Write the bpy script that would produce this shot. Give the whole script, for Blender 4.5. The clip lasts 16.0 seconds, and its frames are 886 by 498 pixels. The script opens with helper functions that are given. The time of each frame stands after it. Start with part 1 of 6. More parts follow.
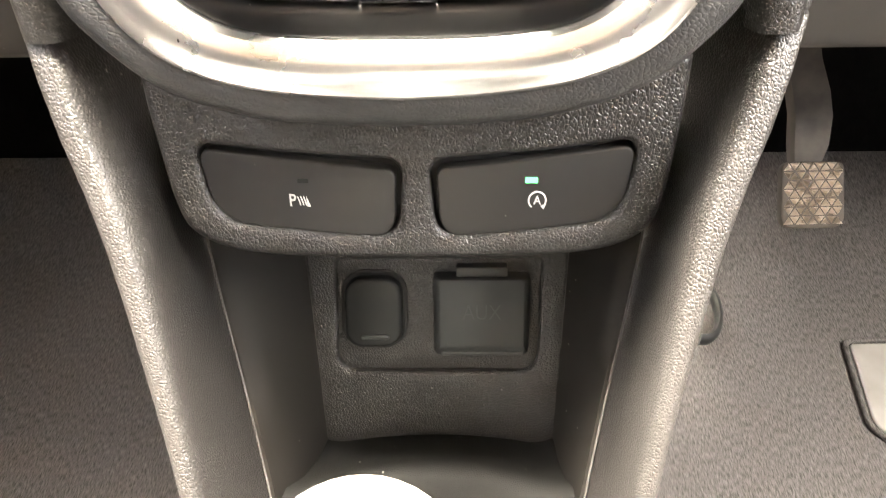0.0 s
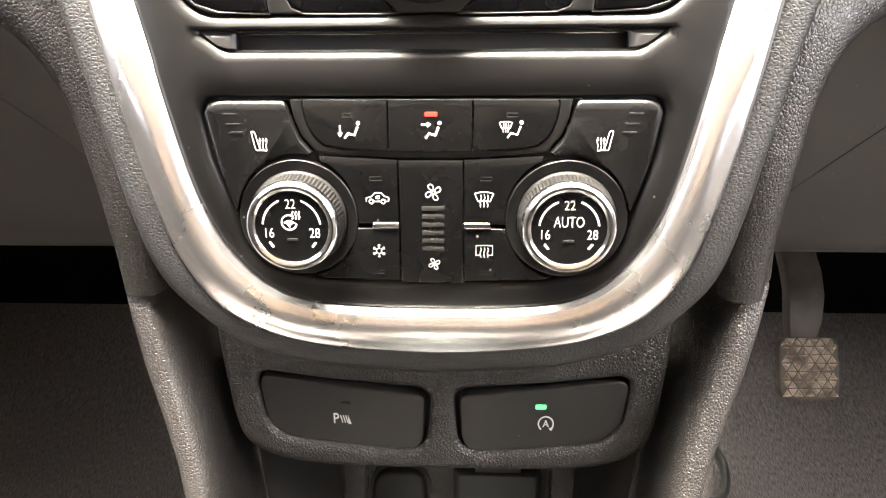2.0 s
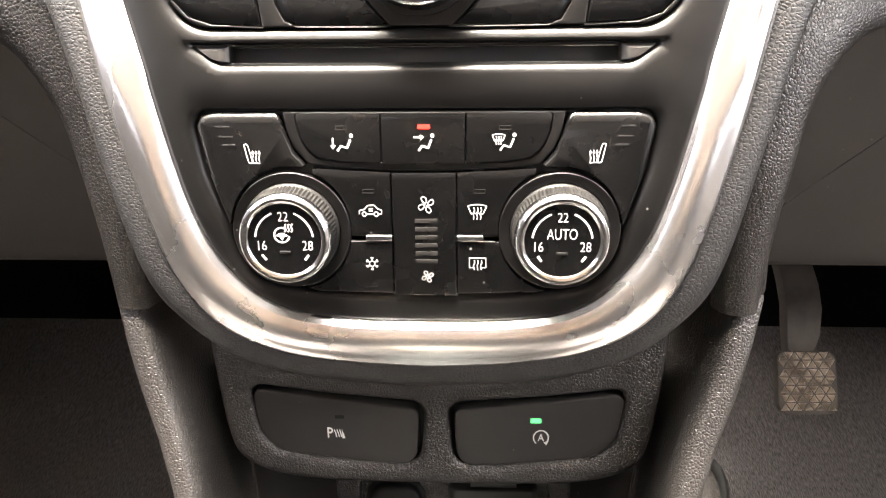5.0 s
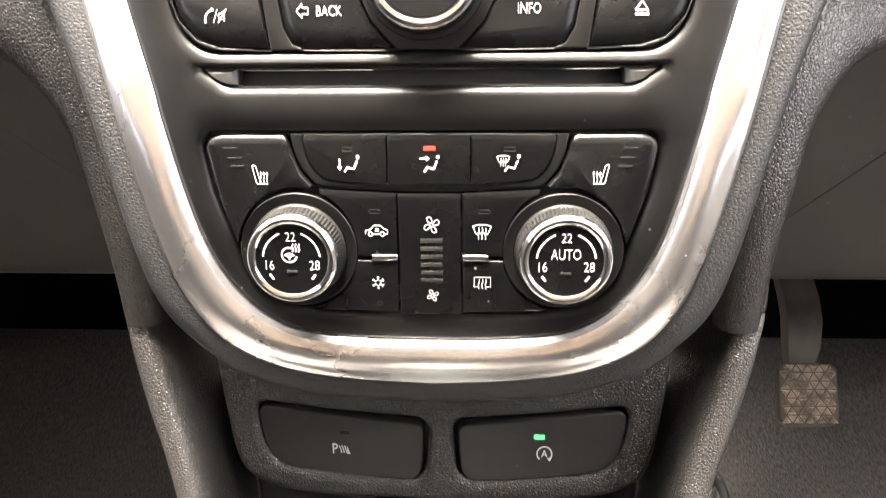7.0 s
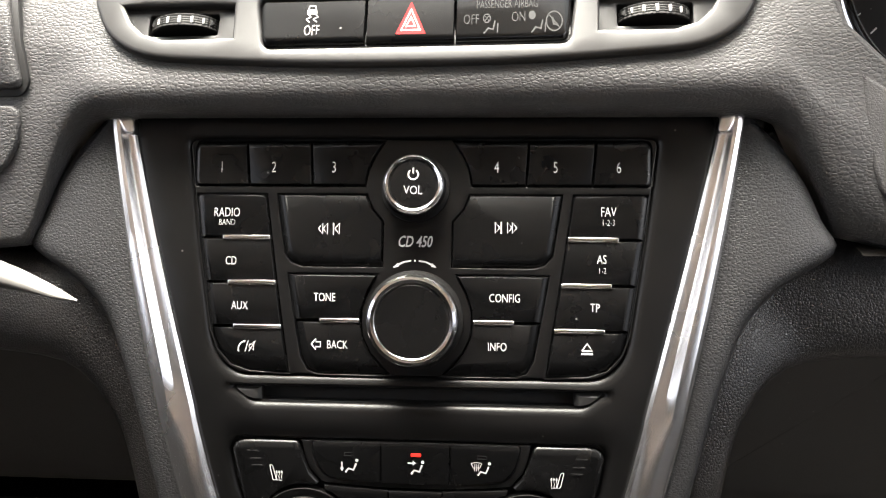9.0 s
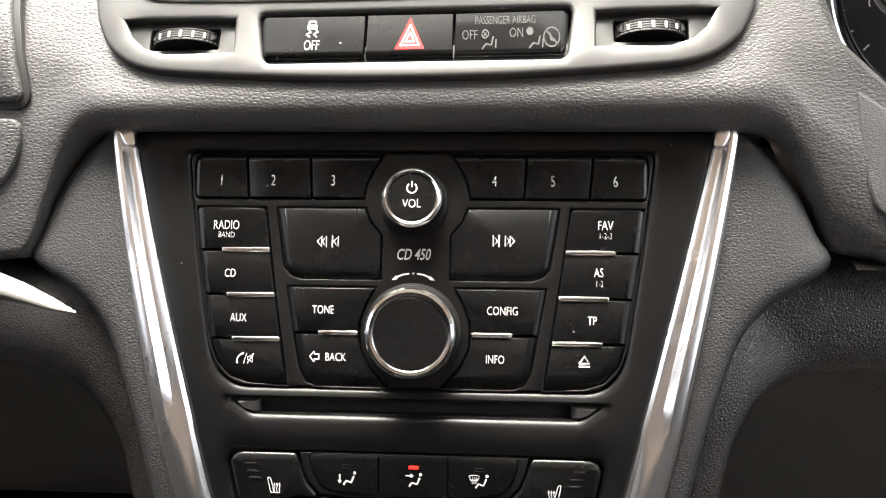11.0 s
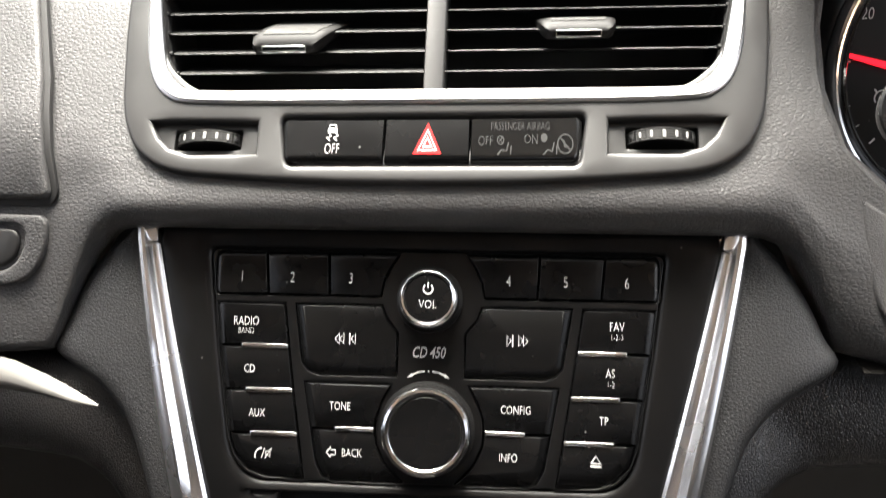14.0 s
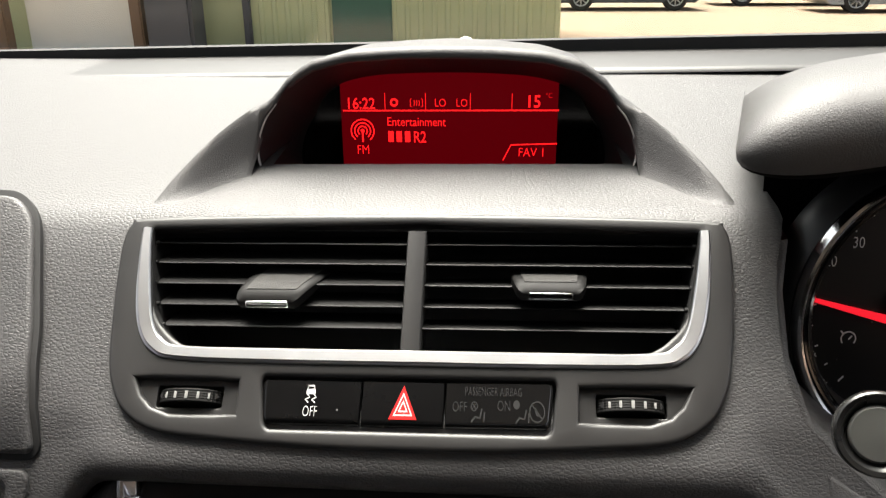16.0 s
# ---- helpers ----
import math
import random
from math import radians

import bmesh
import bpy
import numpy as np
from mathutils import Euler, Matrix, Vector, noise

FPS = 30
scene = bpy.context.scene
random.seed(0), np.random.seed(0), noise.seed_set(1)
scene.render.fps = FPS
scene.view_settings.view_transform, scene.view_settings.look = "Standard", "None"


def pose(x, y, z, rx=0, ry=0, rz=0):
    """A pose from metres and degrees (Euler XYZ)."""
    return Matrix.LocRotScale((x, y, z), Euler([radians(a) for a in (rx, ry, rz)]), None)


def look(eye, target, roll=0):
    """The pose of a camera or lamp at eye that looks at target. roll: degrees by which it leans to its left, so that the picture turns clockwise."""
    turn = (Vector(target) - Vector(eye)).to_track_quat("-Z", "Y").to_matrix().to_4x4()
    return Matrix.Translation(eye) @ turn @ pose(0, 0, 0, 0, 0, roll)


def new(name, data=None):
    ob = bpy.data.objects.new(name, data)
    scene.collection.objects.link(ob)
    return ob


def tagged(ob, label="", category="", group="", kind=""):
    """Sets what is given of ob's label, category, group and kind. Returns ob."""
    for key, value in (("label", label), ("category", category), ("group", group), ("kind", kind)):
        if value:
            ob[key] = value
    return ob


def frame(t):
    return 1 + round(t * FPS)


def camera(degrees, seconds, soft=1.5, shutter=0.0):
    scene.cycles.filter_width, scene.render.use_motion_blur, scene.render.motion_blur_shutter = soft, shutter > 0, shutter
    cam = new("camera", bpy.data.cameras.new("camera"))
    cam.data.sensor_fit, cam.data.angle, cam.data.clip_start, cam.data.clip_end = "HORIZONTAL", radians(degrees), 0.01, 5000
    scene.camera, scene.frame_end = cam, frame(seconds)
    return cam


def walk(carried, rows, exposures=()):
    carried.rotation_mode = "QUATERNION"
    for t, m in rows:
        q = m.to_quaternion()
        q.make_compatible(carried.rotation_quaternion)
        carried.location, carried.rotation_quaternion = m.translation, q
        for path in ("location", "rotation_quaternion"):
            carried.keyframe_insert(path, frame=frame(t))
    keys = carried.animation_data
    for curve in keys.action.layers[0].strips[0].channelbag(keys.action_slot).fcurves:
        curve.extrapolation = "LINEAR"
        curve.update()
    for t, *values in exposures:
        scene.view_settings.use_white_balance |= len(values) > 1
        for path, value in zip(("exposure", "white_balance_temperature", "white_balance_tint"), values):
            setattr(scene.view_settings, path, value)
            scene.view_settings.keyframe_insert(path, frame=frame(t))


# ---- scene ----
cam = camera(59.2, 16.0, soft=1.15, shutter=0.4)
METRES, EYE, TILT, LEAN, TURN = 0.36, 0.65, -47.0, 1.6, 1.2
ROWS = [
    (0.0, 0.0, 0.0, 0.0, 0.0, 0.0, -0.0),
    (0.5, -0.0203, -0.0403, 0.0408, 0.3, 1.0, -0.16),
    (1.0, -0.0356, -0.1113, 0.0934, 0.94, 3.67, -0.41),
    (1.5, -0.0215, -0.1453, 0.1174, 1.19, 6.39, -0.69),
    (2.0, -0.0099, -0.1677, 0.1314, 1.11, 8.25, -1.14),
    (2.5, -0.0019, -0.1661, 0.1309, 1.03, 9.15, -1.37),
    (3.0, -0.0003, -0.1652, 0.1299, 0.97, 9.31, -1.27),
    (3.5, 0.0002, -0.1666, 0.1304, 1.0, 9.33, -1.12),
    (4.0, -0.0012, -0.1651, 0.1294, 1.03, 9.34, -1.1),
    (6.5, -0.0061, -0.1654, 0.1291, 1.06, 9.41, -0.97),
    (7.0, -0.0087, -0.1779, 0.14, 1.08, 9.92, -1.1),
    (7.5, -0.0147, -0.2612, 0.1921, 1.69, 11.73, -1.26),
    (8.0, 0.0096, -0.3829, 0.2528, 2.27, 15.24, -1.17),
    (8.5, 0.0121, -0.4403, 0.3055, 1.96, 17.86, -1.52),
    (9.0, 0.0251, -0.4159, 0.3137, 1.7, 18.83, -2.05),
    (11.5, 0.0218, -0.4231, 0.3112, 1.3, 19.8, -2.07),
    (12.0, 0.0227, -0.4217, 0.3114, 1.22, 19.78, -2.19),
    (12.5, 0.0206, -0.4207, 0.3115, 1.17, 19.68, -2.24),
    (13.0, 0.0165, -0.4242, 0.3114, 1.23, 19.83, -2.4),
    (13.5, 0.0057, -0.4482, 0.3393, 1.22, 20.25, -2.54),
    (14.0, 0.0053, -0.4826, 0.4021, 1.48, 21.1, -2.61),
    (14.5, 0.0076, -0.5168, 0.472, 1.19, 22.32, -2.68),
    (15.0, 0.0121, -0.5615, 0.5488, 1.11, 23.82, -2.81),
    (15.5, 0.0214, -0.5845, 0.5987, 0.97, 25.49, -2.9),
    (16.0, 0.0266, -0.6109, 0.6228, 1.09, 26.56, -2.98),
]
walk(cam, [(t, pose(0.022, 0, EYE, TILT, LEAN, TURN) @ pose(METRES * x, METRES * y, METRES * z, 90 + pitch, roll, yaw)) for t, x, y, z, yaw, pitch, roll in ROWS],
     [(0.0, 6.35, 7400, 10), (0.5, 6.34, 7250, 10), (1.0, 6.18, 7200, 10), (1.5, 5.78, 7150, 10), (2.0, 5.36, 7180, 12), (2.5, 5.15, 7200, 14), (6.5, 5.15, 7200, 14), (7.0, 5.15, 7180, 13), (7.5, 5.02, 7150, 11), (8.0, 4.55, 7050, 10), (8.5, 3.55, 6850, 10), (9.0, 3.28, 6750, 10), (11.5, 3.56, 6750, 10), (13.4, 3.56, 6750, 10), (14.0, 2.95, 6650, 10), (14.5, 2.47, 6550, 10), (15.0, 2.14, 6550, 10), (16.0, 1.83, 6650, 10)])

# ---- world and light ----
world = bpy.data.worlds.new("world")
scene.world = world
world.use_nodes = True
wn = world.node_tree
sky = wn.nodes.new("ShaderNodeTexSky")
sky.sky_type, sky.sun_disc = "NISHITA", False
sky.sun_elevation, sky.sun_rotation = radians(67), radians(-15)
sky.dust_density, sky.air_density, sky.ozone_density = 8.0, 0.7, 0.4
pale = wn.nodes.new("ShaderNodeHueSaturation")
pale.inputs["Saturation"].default_value = 0.45
wn.links.new(sky.outputs[0], pale.inputs["Color"])
wn.links.new(pale.outputs[0], wn.nodes["Background"].inputs[0])
wn.nodes["Background"].inputs[1].default_value = 0.11
sun = new("sun", bpy.data.lights.new("sun", "SUN"))
sun.data.energy, sun.data.angle, sun.data.color = 5.0, radians(42), (1.0, 0.96, 0.9)
sun.matrix_world = look((-0.5, 1.82, 4.4), (0, 0, 0))


def window_light(name, eye, target, w, h, power):
    d = bpy.data.lights.new(name, "AREA")
    d.shape, d.size, d.size_y, d.energy, d.color, d.spread = "RECTANGLE", w, h, power, (1.0, 0.985, 0.96), radians(120)
    ob = new(name, d)
    ob.matrix_world = look(eye, target)
    return ob


window_light("side_window_light", (-0.73, 0.14, 1.02), (0.1, 0.1, 0.45), 0.5, 0.24, 0.02)
window_light("side_window_light", (0.73, 0.14, 1.02), (0.4, 0.25, 0.0), 0.5, 0.24, 0.19)


# ---- materials ----
def material(name, color, rough=0.5, metal=0.0, spec=0.5, vary=0.0, vary_scale=60.0, bump=None, coat=0.0, stretch=(1, 1, 1), dirt=0.0):
    """bump: (kind, scale per metre, strength, depth in metres)."""
    m = bpy.data.materials.new(name)
    m.use_nodes = True
    nt = m.node_tree
    bs = nt.nodes["Principled BSDF"]
    bs.inputs["Base Color"].default_value = (*color, 1)
    bs.inputs["Roughness"].default_value = rough
    bs.inputs["Metallic"].default_value = metal
    bs.inputs["Specular IOR Level"].default_value = spec
    bs.inputs["Coat Weight"].default_value = coat
    co = nt.nodes.new("ShaderNodeTexCoord")
    mp = nt.nodes.new("ShaderNodeMapping")
    mp.inputs["Scale"].default_value = stretch
    nt.links.new(co.outputs["Object"], mp.inputs[0])
    if vary:
        n = nt.nodes.new("ShaderNodeTexNoise")
        n.inputs["Scale"].default_value, n.inputs["Detail"].default_value = vary_scale, 6
        nt.links.new(mp.outputs[0], n.inputs["Vector"])
        r = nt.nodes.new("ShaderNodeMapRange")
        if vary > 0.9:
            r.inputs[1].default_value, r.inputs[2].default_value = 0.14, 0.86
        r.inputs[3].default_value, r.inputs[4].default_value = 1 - vary, 1 + vary
        nt.links.new(n.outputs[0], r.inputs[0])
        mx = nt.nodes.new("ShaderNodeVectorMath")
        mx.operation = "SCALE"
        mx.inputs[0].default_value = color
        nt.links.new(r.outputs[0], mx.inputs["Scale"])
        nt.links.new(mx.outputs[0], bs.inputs["Base Color"])
        r2 = nt.nodes.new("ShaderNodeMapRange")
        r2.inputs[3].default_value, r2.inputs[4].default_value = max(0.02, rough - 0.25 * vary), min(1, rough + 0.25 * vary)
        nt.links.new(n.outputs[0], r2.inputs[0])
        nt.links.new(r2.outputs[0], bs.inputs["Roughness"])
    if dirt:
        # pale dust specks
        vd = nt.nodes.new("ShaderNodeTexVoronoi")
        vd.inputs["Scale"].default_value = 75
        nt.links.new(mp.outputs[0], vd.inputs["Vector"])
        st = nt.nodes.new("ShaderNodeMapRange")
        st.inputs[1].default_value, st.inputs[2].default_value = 0.05, 0.025
        st.inputs[3].default_value, st.inputs[4].default_value = 0.0, dirt
        nt.links.new(vd.outputs["Distance"], st.inputs[0])
        mc = nt.nodes.new("ShaderNodeMix")
        mc.data_type = "RGBA"
        mc.inputs["B"].default_value = (0.35, 0.34, 0.32, 1)
        src = bs.inputs["Base Color"].links
        if src:
            nt.links.new(src[0].from_socket, mc.inputs["A"])
        else:
            mc.inputs["A"].default_value = (*color, 1)
        nt.links.new(st.outputs[0], mc.inputs["Factor"])
        nt.links.new(mc.outputs["Result"], bs.inputs["Base Color"])
    if bump:
        kind, scale, strength, depth = bump
        bp = nt.nodes.new("ShaderNodeBump")
        bp.inputs["Strength"].default_value, bp.inputs["Distance"].default_value = strength, depth
        if kind == "leather":
            wob = nt.nodes.new("ShaderNodeTexNoise")
            wob.inputs["Scale"].default_value = scale * 0.5
            nt.links.new(mp.outputs[0], wob.inputs["Vector"])
            ad = nt.nodes.new("ShaderNodeVectorMath")
            ad.operation = "MULTIPLY_ADD"
            ad.inputs[1].default_value = (0.55 / scale,) * 3
            nt.links.new(wob.outputs["Color"], ad.inputs[0])
            nt.links.new(mp.outputs[0], ad.inputs[2])
            v = nt.nodes.new("ShaderNodeTexVoronoi")
            v.feature = "DISTANCE_TO_EDGE"
            v.inputs["Scale"].default_value = scale
            nt.links.new(ad.outputs[0], v.inputs["Vector"])
            rr = nt.nodes.new("ShaderNodeMapRange")
            rr.interpolation_type = "SMOOTHSTEP"
            rr.inputs[1].default_value, rr.inputs[2].default_value = 0.0, 0.26
            nt.links.new(v.outputs["Distance"], rr.inputs[0])
            v2 = nt.nodes.new("ShaderNodeTexVoronoi")
            v2.feature = "SMOOTH_F1"
            v2.inputs["Smoothness"].default_value = 0.25
            v2.inputs["Scale"].default_value = scale
            nt.links.new(ad.outputs[0], v2.inputs["Vector"])
            dm = nt.nodes.new("ShaderNodeMath")
            dm.operation = "MULTIPLY_ADD"
            dm.inputs[1].default_value = -0.9
            nt.links.new(v2.outputs["Distance"], dm.inputs[0])
            nt.links.new(rr.outputs[0], dm.inputs[2])
            nt.links.new(dm.outputs[0], bp.inputs["Height"])
        else:
            n2 = nt.nodes.new("ShaderNodeTexNoise")
            n2.inputs["Scale"].default_value, n2.inputs["Detail"].default_value = scale, 4
            nt.links.new(mp.outputs[0], n2.inputs["Vector"])
            nt.links.new(n2.outputs[0], bp.inputs["Height"])
        nt.links.new(bp.outputs[0], bs.inputs["Normal"])
    return m


def glowing(name, color, strength):
    m = bpy.data.materials.new(name)
    m.use_nodes = True
    bs = m.node_tree.nodes["Principled BSDF"]
    bs.inputs["Base Color"].default_value = (*[0.004 + 0.02 * c for c in color], 1)
    bs.inputs["Specular IOR Level"].default_value = 0.08
    bs.inputs["Emission Color"].default_value = (*color, 1)
    bs.inputs["Emission Strength"].default_value = strength
    return m


LEATHER = material("dash_leather_grain", (0.054, 0.0532, 0.0532), 0.5, spec=0.42, vary=0.12, vary_scale=25, bump=("leather", 560, 0.85, 0.00012), stretch=(0.7, 1.15, 1.15))
FINE = material("fine_leather_grain", (0.062, 0.061, 0.061), 0.5, spec=0.38, vary=0.12, vary_scale=25, bump=("leather", 850, 0.8, 0.00008), stretch=(0.8, 1.1, 1.1))
# dash leather in a darker tone: the shade below the pad is in the colour
WING = material("shaded_wing_leather_grain", (0.0215, 0.0217, 0.0223), 0.48, spec=0.4, vary=0.12, vary_scale=30, bump=("leather", 700, 0.85, 0.00011), stretch=(0.8, 1.1, 1.1))
GRAINED = material("grained_console_plastic", (0.0168, 0.0156, 0.0148), 0.33, vary=0.15, vary_scale=30, bump=("leather", 700, 0.9, 0.00014), dirt=0.5)
PANEL = material("coarse_grained_console_plastic", (0.0245, 0.023, 0.0218), 0.3, vary=0.15, vary_scale=30, bump=("leather", 660, 1.0, 0.00018), dirt=0.5)
SATIN = material("satin_black_panel", (0.0042, 0.0041, 0.0041), 0.34, spec=0.27, vary=0.2, vary_scale=40, bump=("noise", 2500, 0.06, 0.0001), dirt=0.35)
BUTTON = material("black_button_plastic", (0.0033, 0.0033, 0.0034), 0.27, spec=0.26, vary=0.15, vary_scale=60, bump=("noise", 3000, 0.04, 0.0001), dirt=0.5)
PIANO = material("glossy_black", (0.006, 0.006, 0.006), 0.12)
VOID = material("black_cavity_plastic", (0.006, 0.006, 0.006), 0.7)
SMOOTH = material("smooth_dark_plastic", (0.0115, 0.0104, 0.0092), 0.55, spec=0.12, vary=0.2, vary_scale=35, bump=("noise", 1500, 0.08, 0.0002), dirt=0.4)
BEZEL = material("bezel_grey_plastic", (0.0185, 0.018, 0.0175), 0.42, vary=0.1, vary_scale=30, bump=("noise", 2600, 0.1, 0.0001))
RUBBER = material("dark_rubber", (0.02, 0.022, 0.022), 0.55, vary=0.2, vary_scale=80, bump=("noise", 1200, 0.08, 0.0002))
CHROME = material("bright_chrome", (0.84, 0.84, 0.85), 0.13, 1.0)
TRIM = material("polished_trim", (0.88, 0.875, 0.88), 0.27, 1.0, vary=0.1, vary_scale=20)
SILVER = material("satin_silver", (0.52, 0.52, 0.525), 0.3, 1.0, vary=0.1, vary_scale=30, bump=("noise", 4000, 0.03, 0.0001))
INK = material("white_legend_print", (0.6, 0.6, 0.585), 0.6, spec=0.1)
DIM = material("unlit_indicator", (0.014, 0.014, 0.014), 0.6, spec=0.12)
FANGREY = material("unlit_fan_bar", (0.021, 0.02, 0.019), 0.6, spec=0.15)
# a little lighter than the rubber cover, so that the embossed letters stand out
EMBOSS = material("paler_raised_letters", (0.042, 0.0435, 0.043), 0.5)
WORN = material("worn_pale_edge", (0.06, 0.056, 0.052), 0.6, vary=0.8, vary_scale=200)
GHOST = material("faint_grey_print", (0.021, 0.021, 0.021), 0.5, spec=0.2)
KNURL = material("black_knurled_rubber", (0.006, 0.0058, 0.0056), 0.55, spec=0.14, vary=0.2, vary_scale=90)
CAPRUBBER = material("smooth_dark_cap_rubber", (0.0085, 0.009, 0.009), 0.5, spec=0.3, vary=0.2, vary_scale=80)
TUNNEL = material("dark_hood_lining", (0.022, 0.022, 0.0225), 0.6, spec=0.25, vary=0.2, vary_scale=60)
# near-black colour standing for the visor's shadow inside the instrument pod
PODSHADE = material("black_pod_shade", (0.004, 0.004, 0.004), 0.95, spec=0.04)
SWITCHCAP = material("satin_switch_plastic", (0.0185, 0.0178, 0.0172), 0.4, spec=0.4, vary=0.15, vary_scale=50, bump=("noise", 3000, 0.05, 0.0001), dirt=0.4)
TRAYBLACK = material("dark_tray_plastic", (0.003, 0.0029, 0.0027), 0.65, spec=0.12, vary=0.3, vary_scale=40, bump=("leather", 1100, 0.8, 0.00008), dirt=0.4)
FASCIA = material("fascia_leather_grain", (0.038, 0.0345, 0.0317), 0.48, spec=0.28, vary=0.12, vary_scale=28, bump=("leather", 800, 0.8, 0.00006), stretch=(0.8, 1.1, 1.1))
KNEE = material("knee_panel_plastic", (0.046, 0.0435, 0.041), 0.5, spec=0.3, vary=0.2, vary_scale=20, bump=("noise", 1200, 0.1, 0.0002), dirt=0.3)
GRIP = material("dotted_grip_rubber", (0.036, 0.035, 0.033), 0.55, spec=0.4, bump=("leather", 1500, 0.9, 0.0002))
COLLAR = material("smooth_collar_plastic", (0.02, 0.02, 0.0205), 0.38, spec=0.4, vary=0.15, vary_scale=40)
STALK = material("satin_black_stalk", (0.012, 0.012, 0.0115), 0.28, spec=0.5, vary=0.15, vary_scale=60)
DARKCHROME = material("dark_chrome", (0.55, 0.54, 0.53), 0.07, 1.0)
CAPGREY = material("grey_stalk_cap", (0.10, 0.102, 0.094), 0.4, vary=0.1, vary_scale=60)
MARK = material("grey_printed_mark", (0.26, 0.26, 0.25), 0.6)
SLAT = material("dark_slat_plastic", (0.0045, 0.0044, 0.0043), 0.5, spec=0.25, vary=0.15, vary_scale=40)
DECOR = material("satin_decor_silver", (0.13, 0.126, 0.117), 0.5, 0.4, vary=0.1, vary_scale=30)
# near-black: the shade of the deep footwell is put into the felt's colour
MAT = material("shaded_bulkhead_felt", (0.004, 0.004, 0.004), 0.9, spec=0.02, vary=0.5, vary_scale=90, bump=("noise", 300, 0.6, 0.002))
REDPAINT = material("red_triangle_print", (0.7, 0.02, 0.02), 0.6, spec=0.08)
CARPET = material("footwell_carpet", (0.1, 0.094, 0.0915), 0.95, spec=0.1, vary=0.95, vary_scale=520, bump=("noise", 600, 0.8, 0.003), stretch=(1.5, 0.3, 1))
STEEL = material("worn_pedal_arm", (0.055, 0.048, 0.042), 0.55, spec=0.2, vary=0.9, vary_scale=42, bump=("noise", 400, 0.2, 0.0005))
# stud colour raised to carry the bright glints on the tips
PEDAL = material("bright_glint_pedal_rubber", (0.42, 0.36, 0.3), 0.28, 0.4, vary=0.7, vary_scale=70)
HEEL = material("pale_heel_pad_rubber", (0.52, 0.51, 0.495), 0.5, vary=0.15, vary_scale=50)
FOOTPAD = material("scuffed_grey_foot_rubber", (0.25, 0.24, 0.228), 0.4, vary=0.3, vary_scale=30, bump=("noise", 300, 0.15, 0.0005))
KNOBTOP = material("pale_gear_knob", (0.075, 0.07, 0.06), 0.5, vary=0.1)
LINING = material("grey_headlining", (0.32, 0.312, 0.3), 0.9, vary=0.1, vary_scale=40)
DOORCARD = material("door_card", (0.035, 0.033, 0.031), 0.7, vary=0.15)
GREENLED = glowing("green_indicator", (0.08, 1.0, 0.26), 0.07)
REDLED = glowing("amber_red_indicator", (1.0, 0.03, 0.02), 0.24)
LCD = glowing("red_display_glow", (0.26, 0.0, 0.005), 0.10)
LCDTEXT = glowing("bright_red_display_text", (1.0, 0.012, 0.014), 0.46)
LCDDIM = glowing("dim_red_display_text", (0.8, 0.010, 0.011), 0.36)


# ---- building helpers ----
def thing(name, at, label, category, group="", kind=""):
    e = new(name)
    e.empty_display_size = 0.01
    e.location = at
    return tagged(e, label, category, group, kind)


def mesh(name, verts, faces, mat, parent=None, label="", angle=38):
    me = bpy.data.meshes.new(name)
    me.from_pydata([tuple(v) for v in verts], [], faces)
    bm = bmesh.new()
    bm.from_mesh(me)
    bmesh.ops.recalc_face_normals(bm, faces=bm.faces)
    bm.to_mesh(me)
    bm.free()
    me.polygons.foreach_set("use_smooth", [len(p.vertices) < 7 for p in me.polygons])
    me.set_sharp_from_angle(angle=radians(angle))
    me.materials.append(mat)
    ob = new(name, me)
    if parent is not None:
        adopt(ob, parent)
    if label:
        ob["label"] = label
    return ob


def adopt(ob, parent):
    at = Vector((0, 0, 0))
    p = parent
    while p is not None:
        if p.type == "EMPTY":
            at = at + p.location
        p = p.parent
    ob.parent = parent
    if parent.type == "EMPTY":
        ob.matrix_parent_inverse = Matrix.Translation(-at)


from mathutils.geometry import delaunay_2d_cdt, tessellate_polygon


class Skin:
    """A surface y = f(z), swept along x. Takes millimetres x, z and the height h above it."""

    def __init__(self, f, df, ox=0.0):
        self.f, self.df, self.ox = f, df, ox

    def __call__(self, x, z, h=0.0):
        z = z / 1000
        n = Vector((0, -1, self.df(z))).normalized()
        return Vector(((x + self.ox) / 1000, self.f(z), z)) + n * (h / 1000)


class Flat:
    """A plane at a place, with axes right, up and out; millimetres."""

    def __init__(self, at, right, up):
        self.at, self.right, self.up = Vector(at), Vector(right).normalized(), Vector(up).normalized()
        self.out = self.right.cross(self.up)

    def __call__(self, x, z, h=0.0):
        return self.at + (self.right * x + self.up * z + self.out * h) / 1000


def knob_plane(skin, x, z, h=0.0):
    p, q, r = skin(x, z, h), skin(x, z + 1, h), skin(x + 1, z, h)
    return Flat(p, r - p, q - p)


STACK = Skin(lambda z: 0.2277 + 0.30 * (z - 0.522) + 1.15 * (z - 0.522) ** 2, lambda z: 0.30 + 2.3 * (z - 0.522), -0.8)
SWITCH = Skin(lambda z: 0.2246 + 0.40 * (z - 0.4183), lambda z: 0.40, 0.5)
VENT = Skin(lambda z: 0.3484 + 0.96 * (z - 0.7685), lambda z: 0.96, -3.0)
POCKET = Skin(lambda z: 0.2375 + 0.45 * (z - 0.298), lambda z: 0.45, 5.0)
SCREEN = Skin(lambda z: 0.5588, lambda z: 0.0, 4.0)


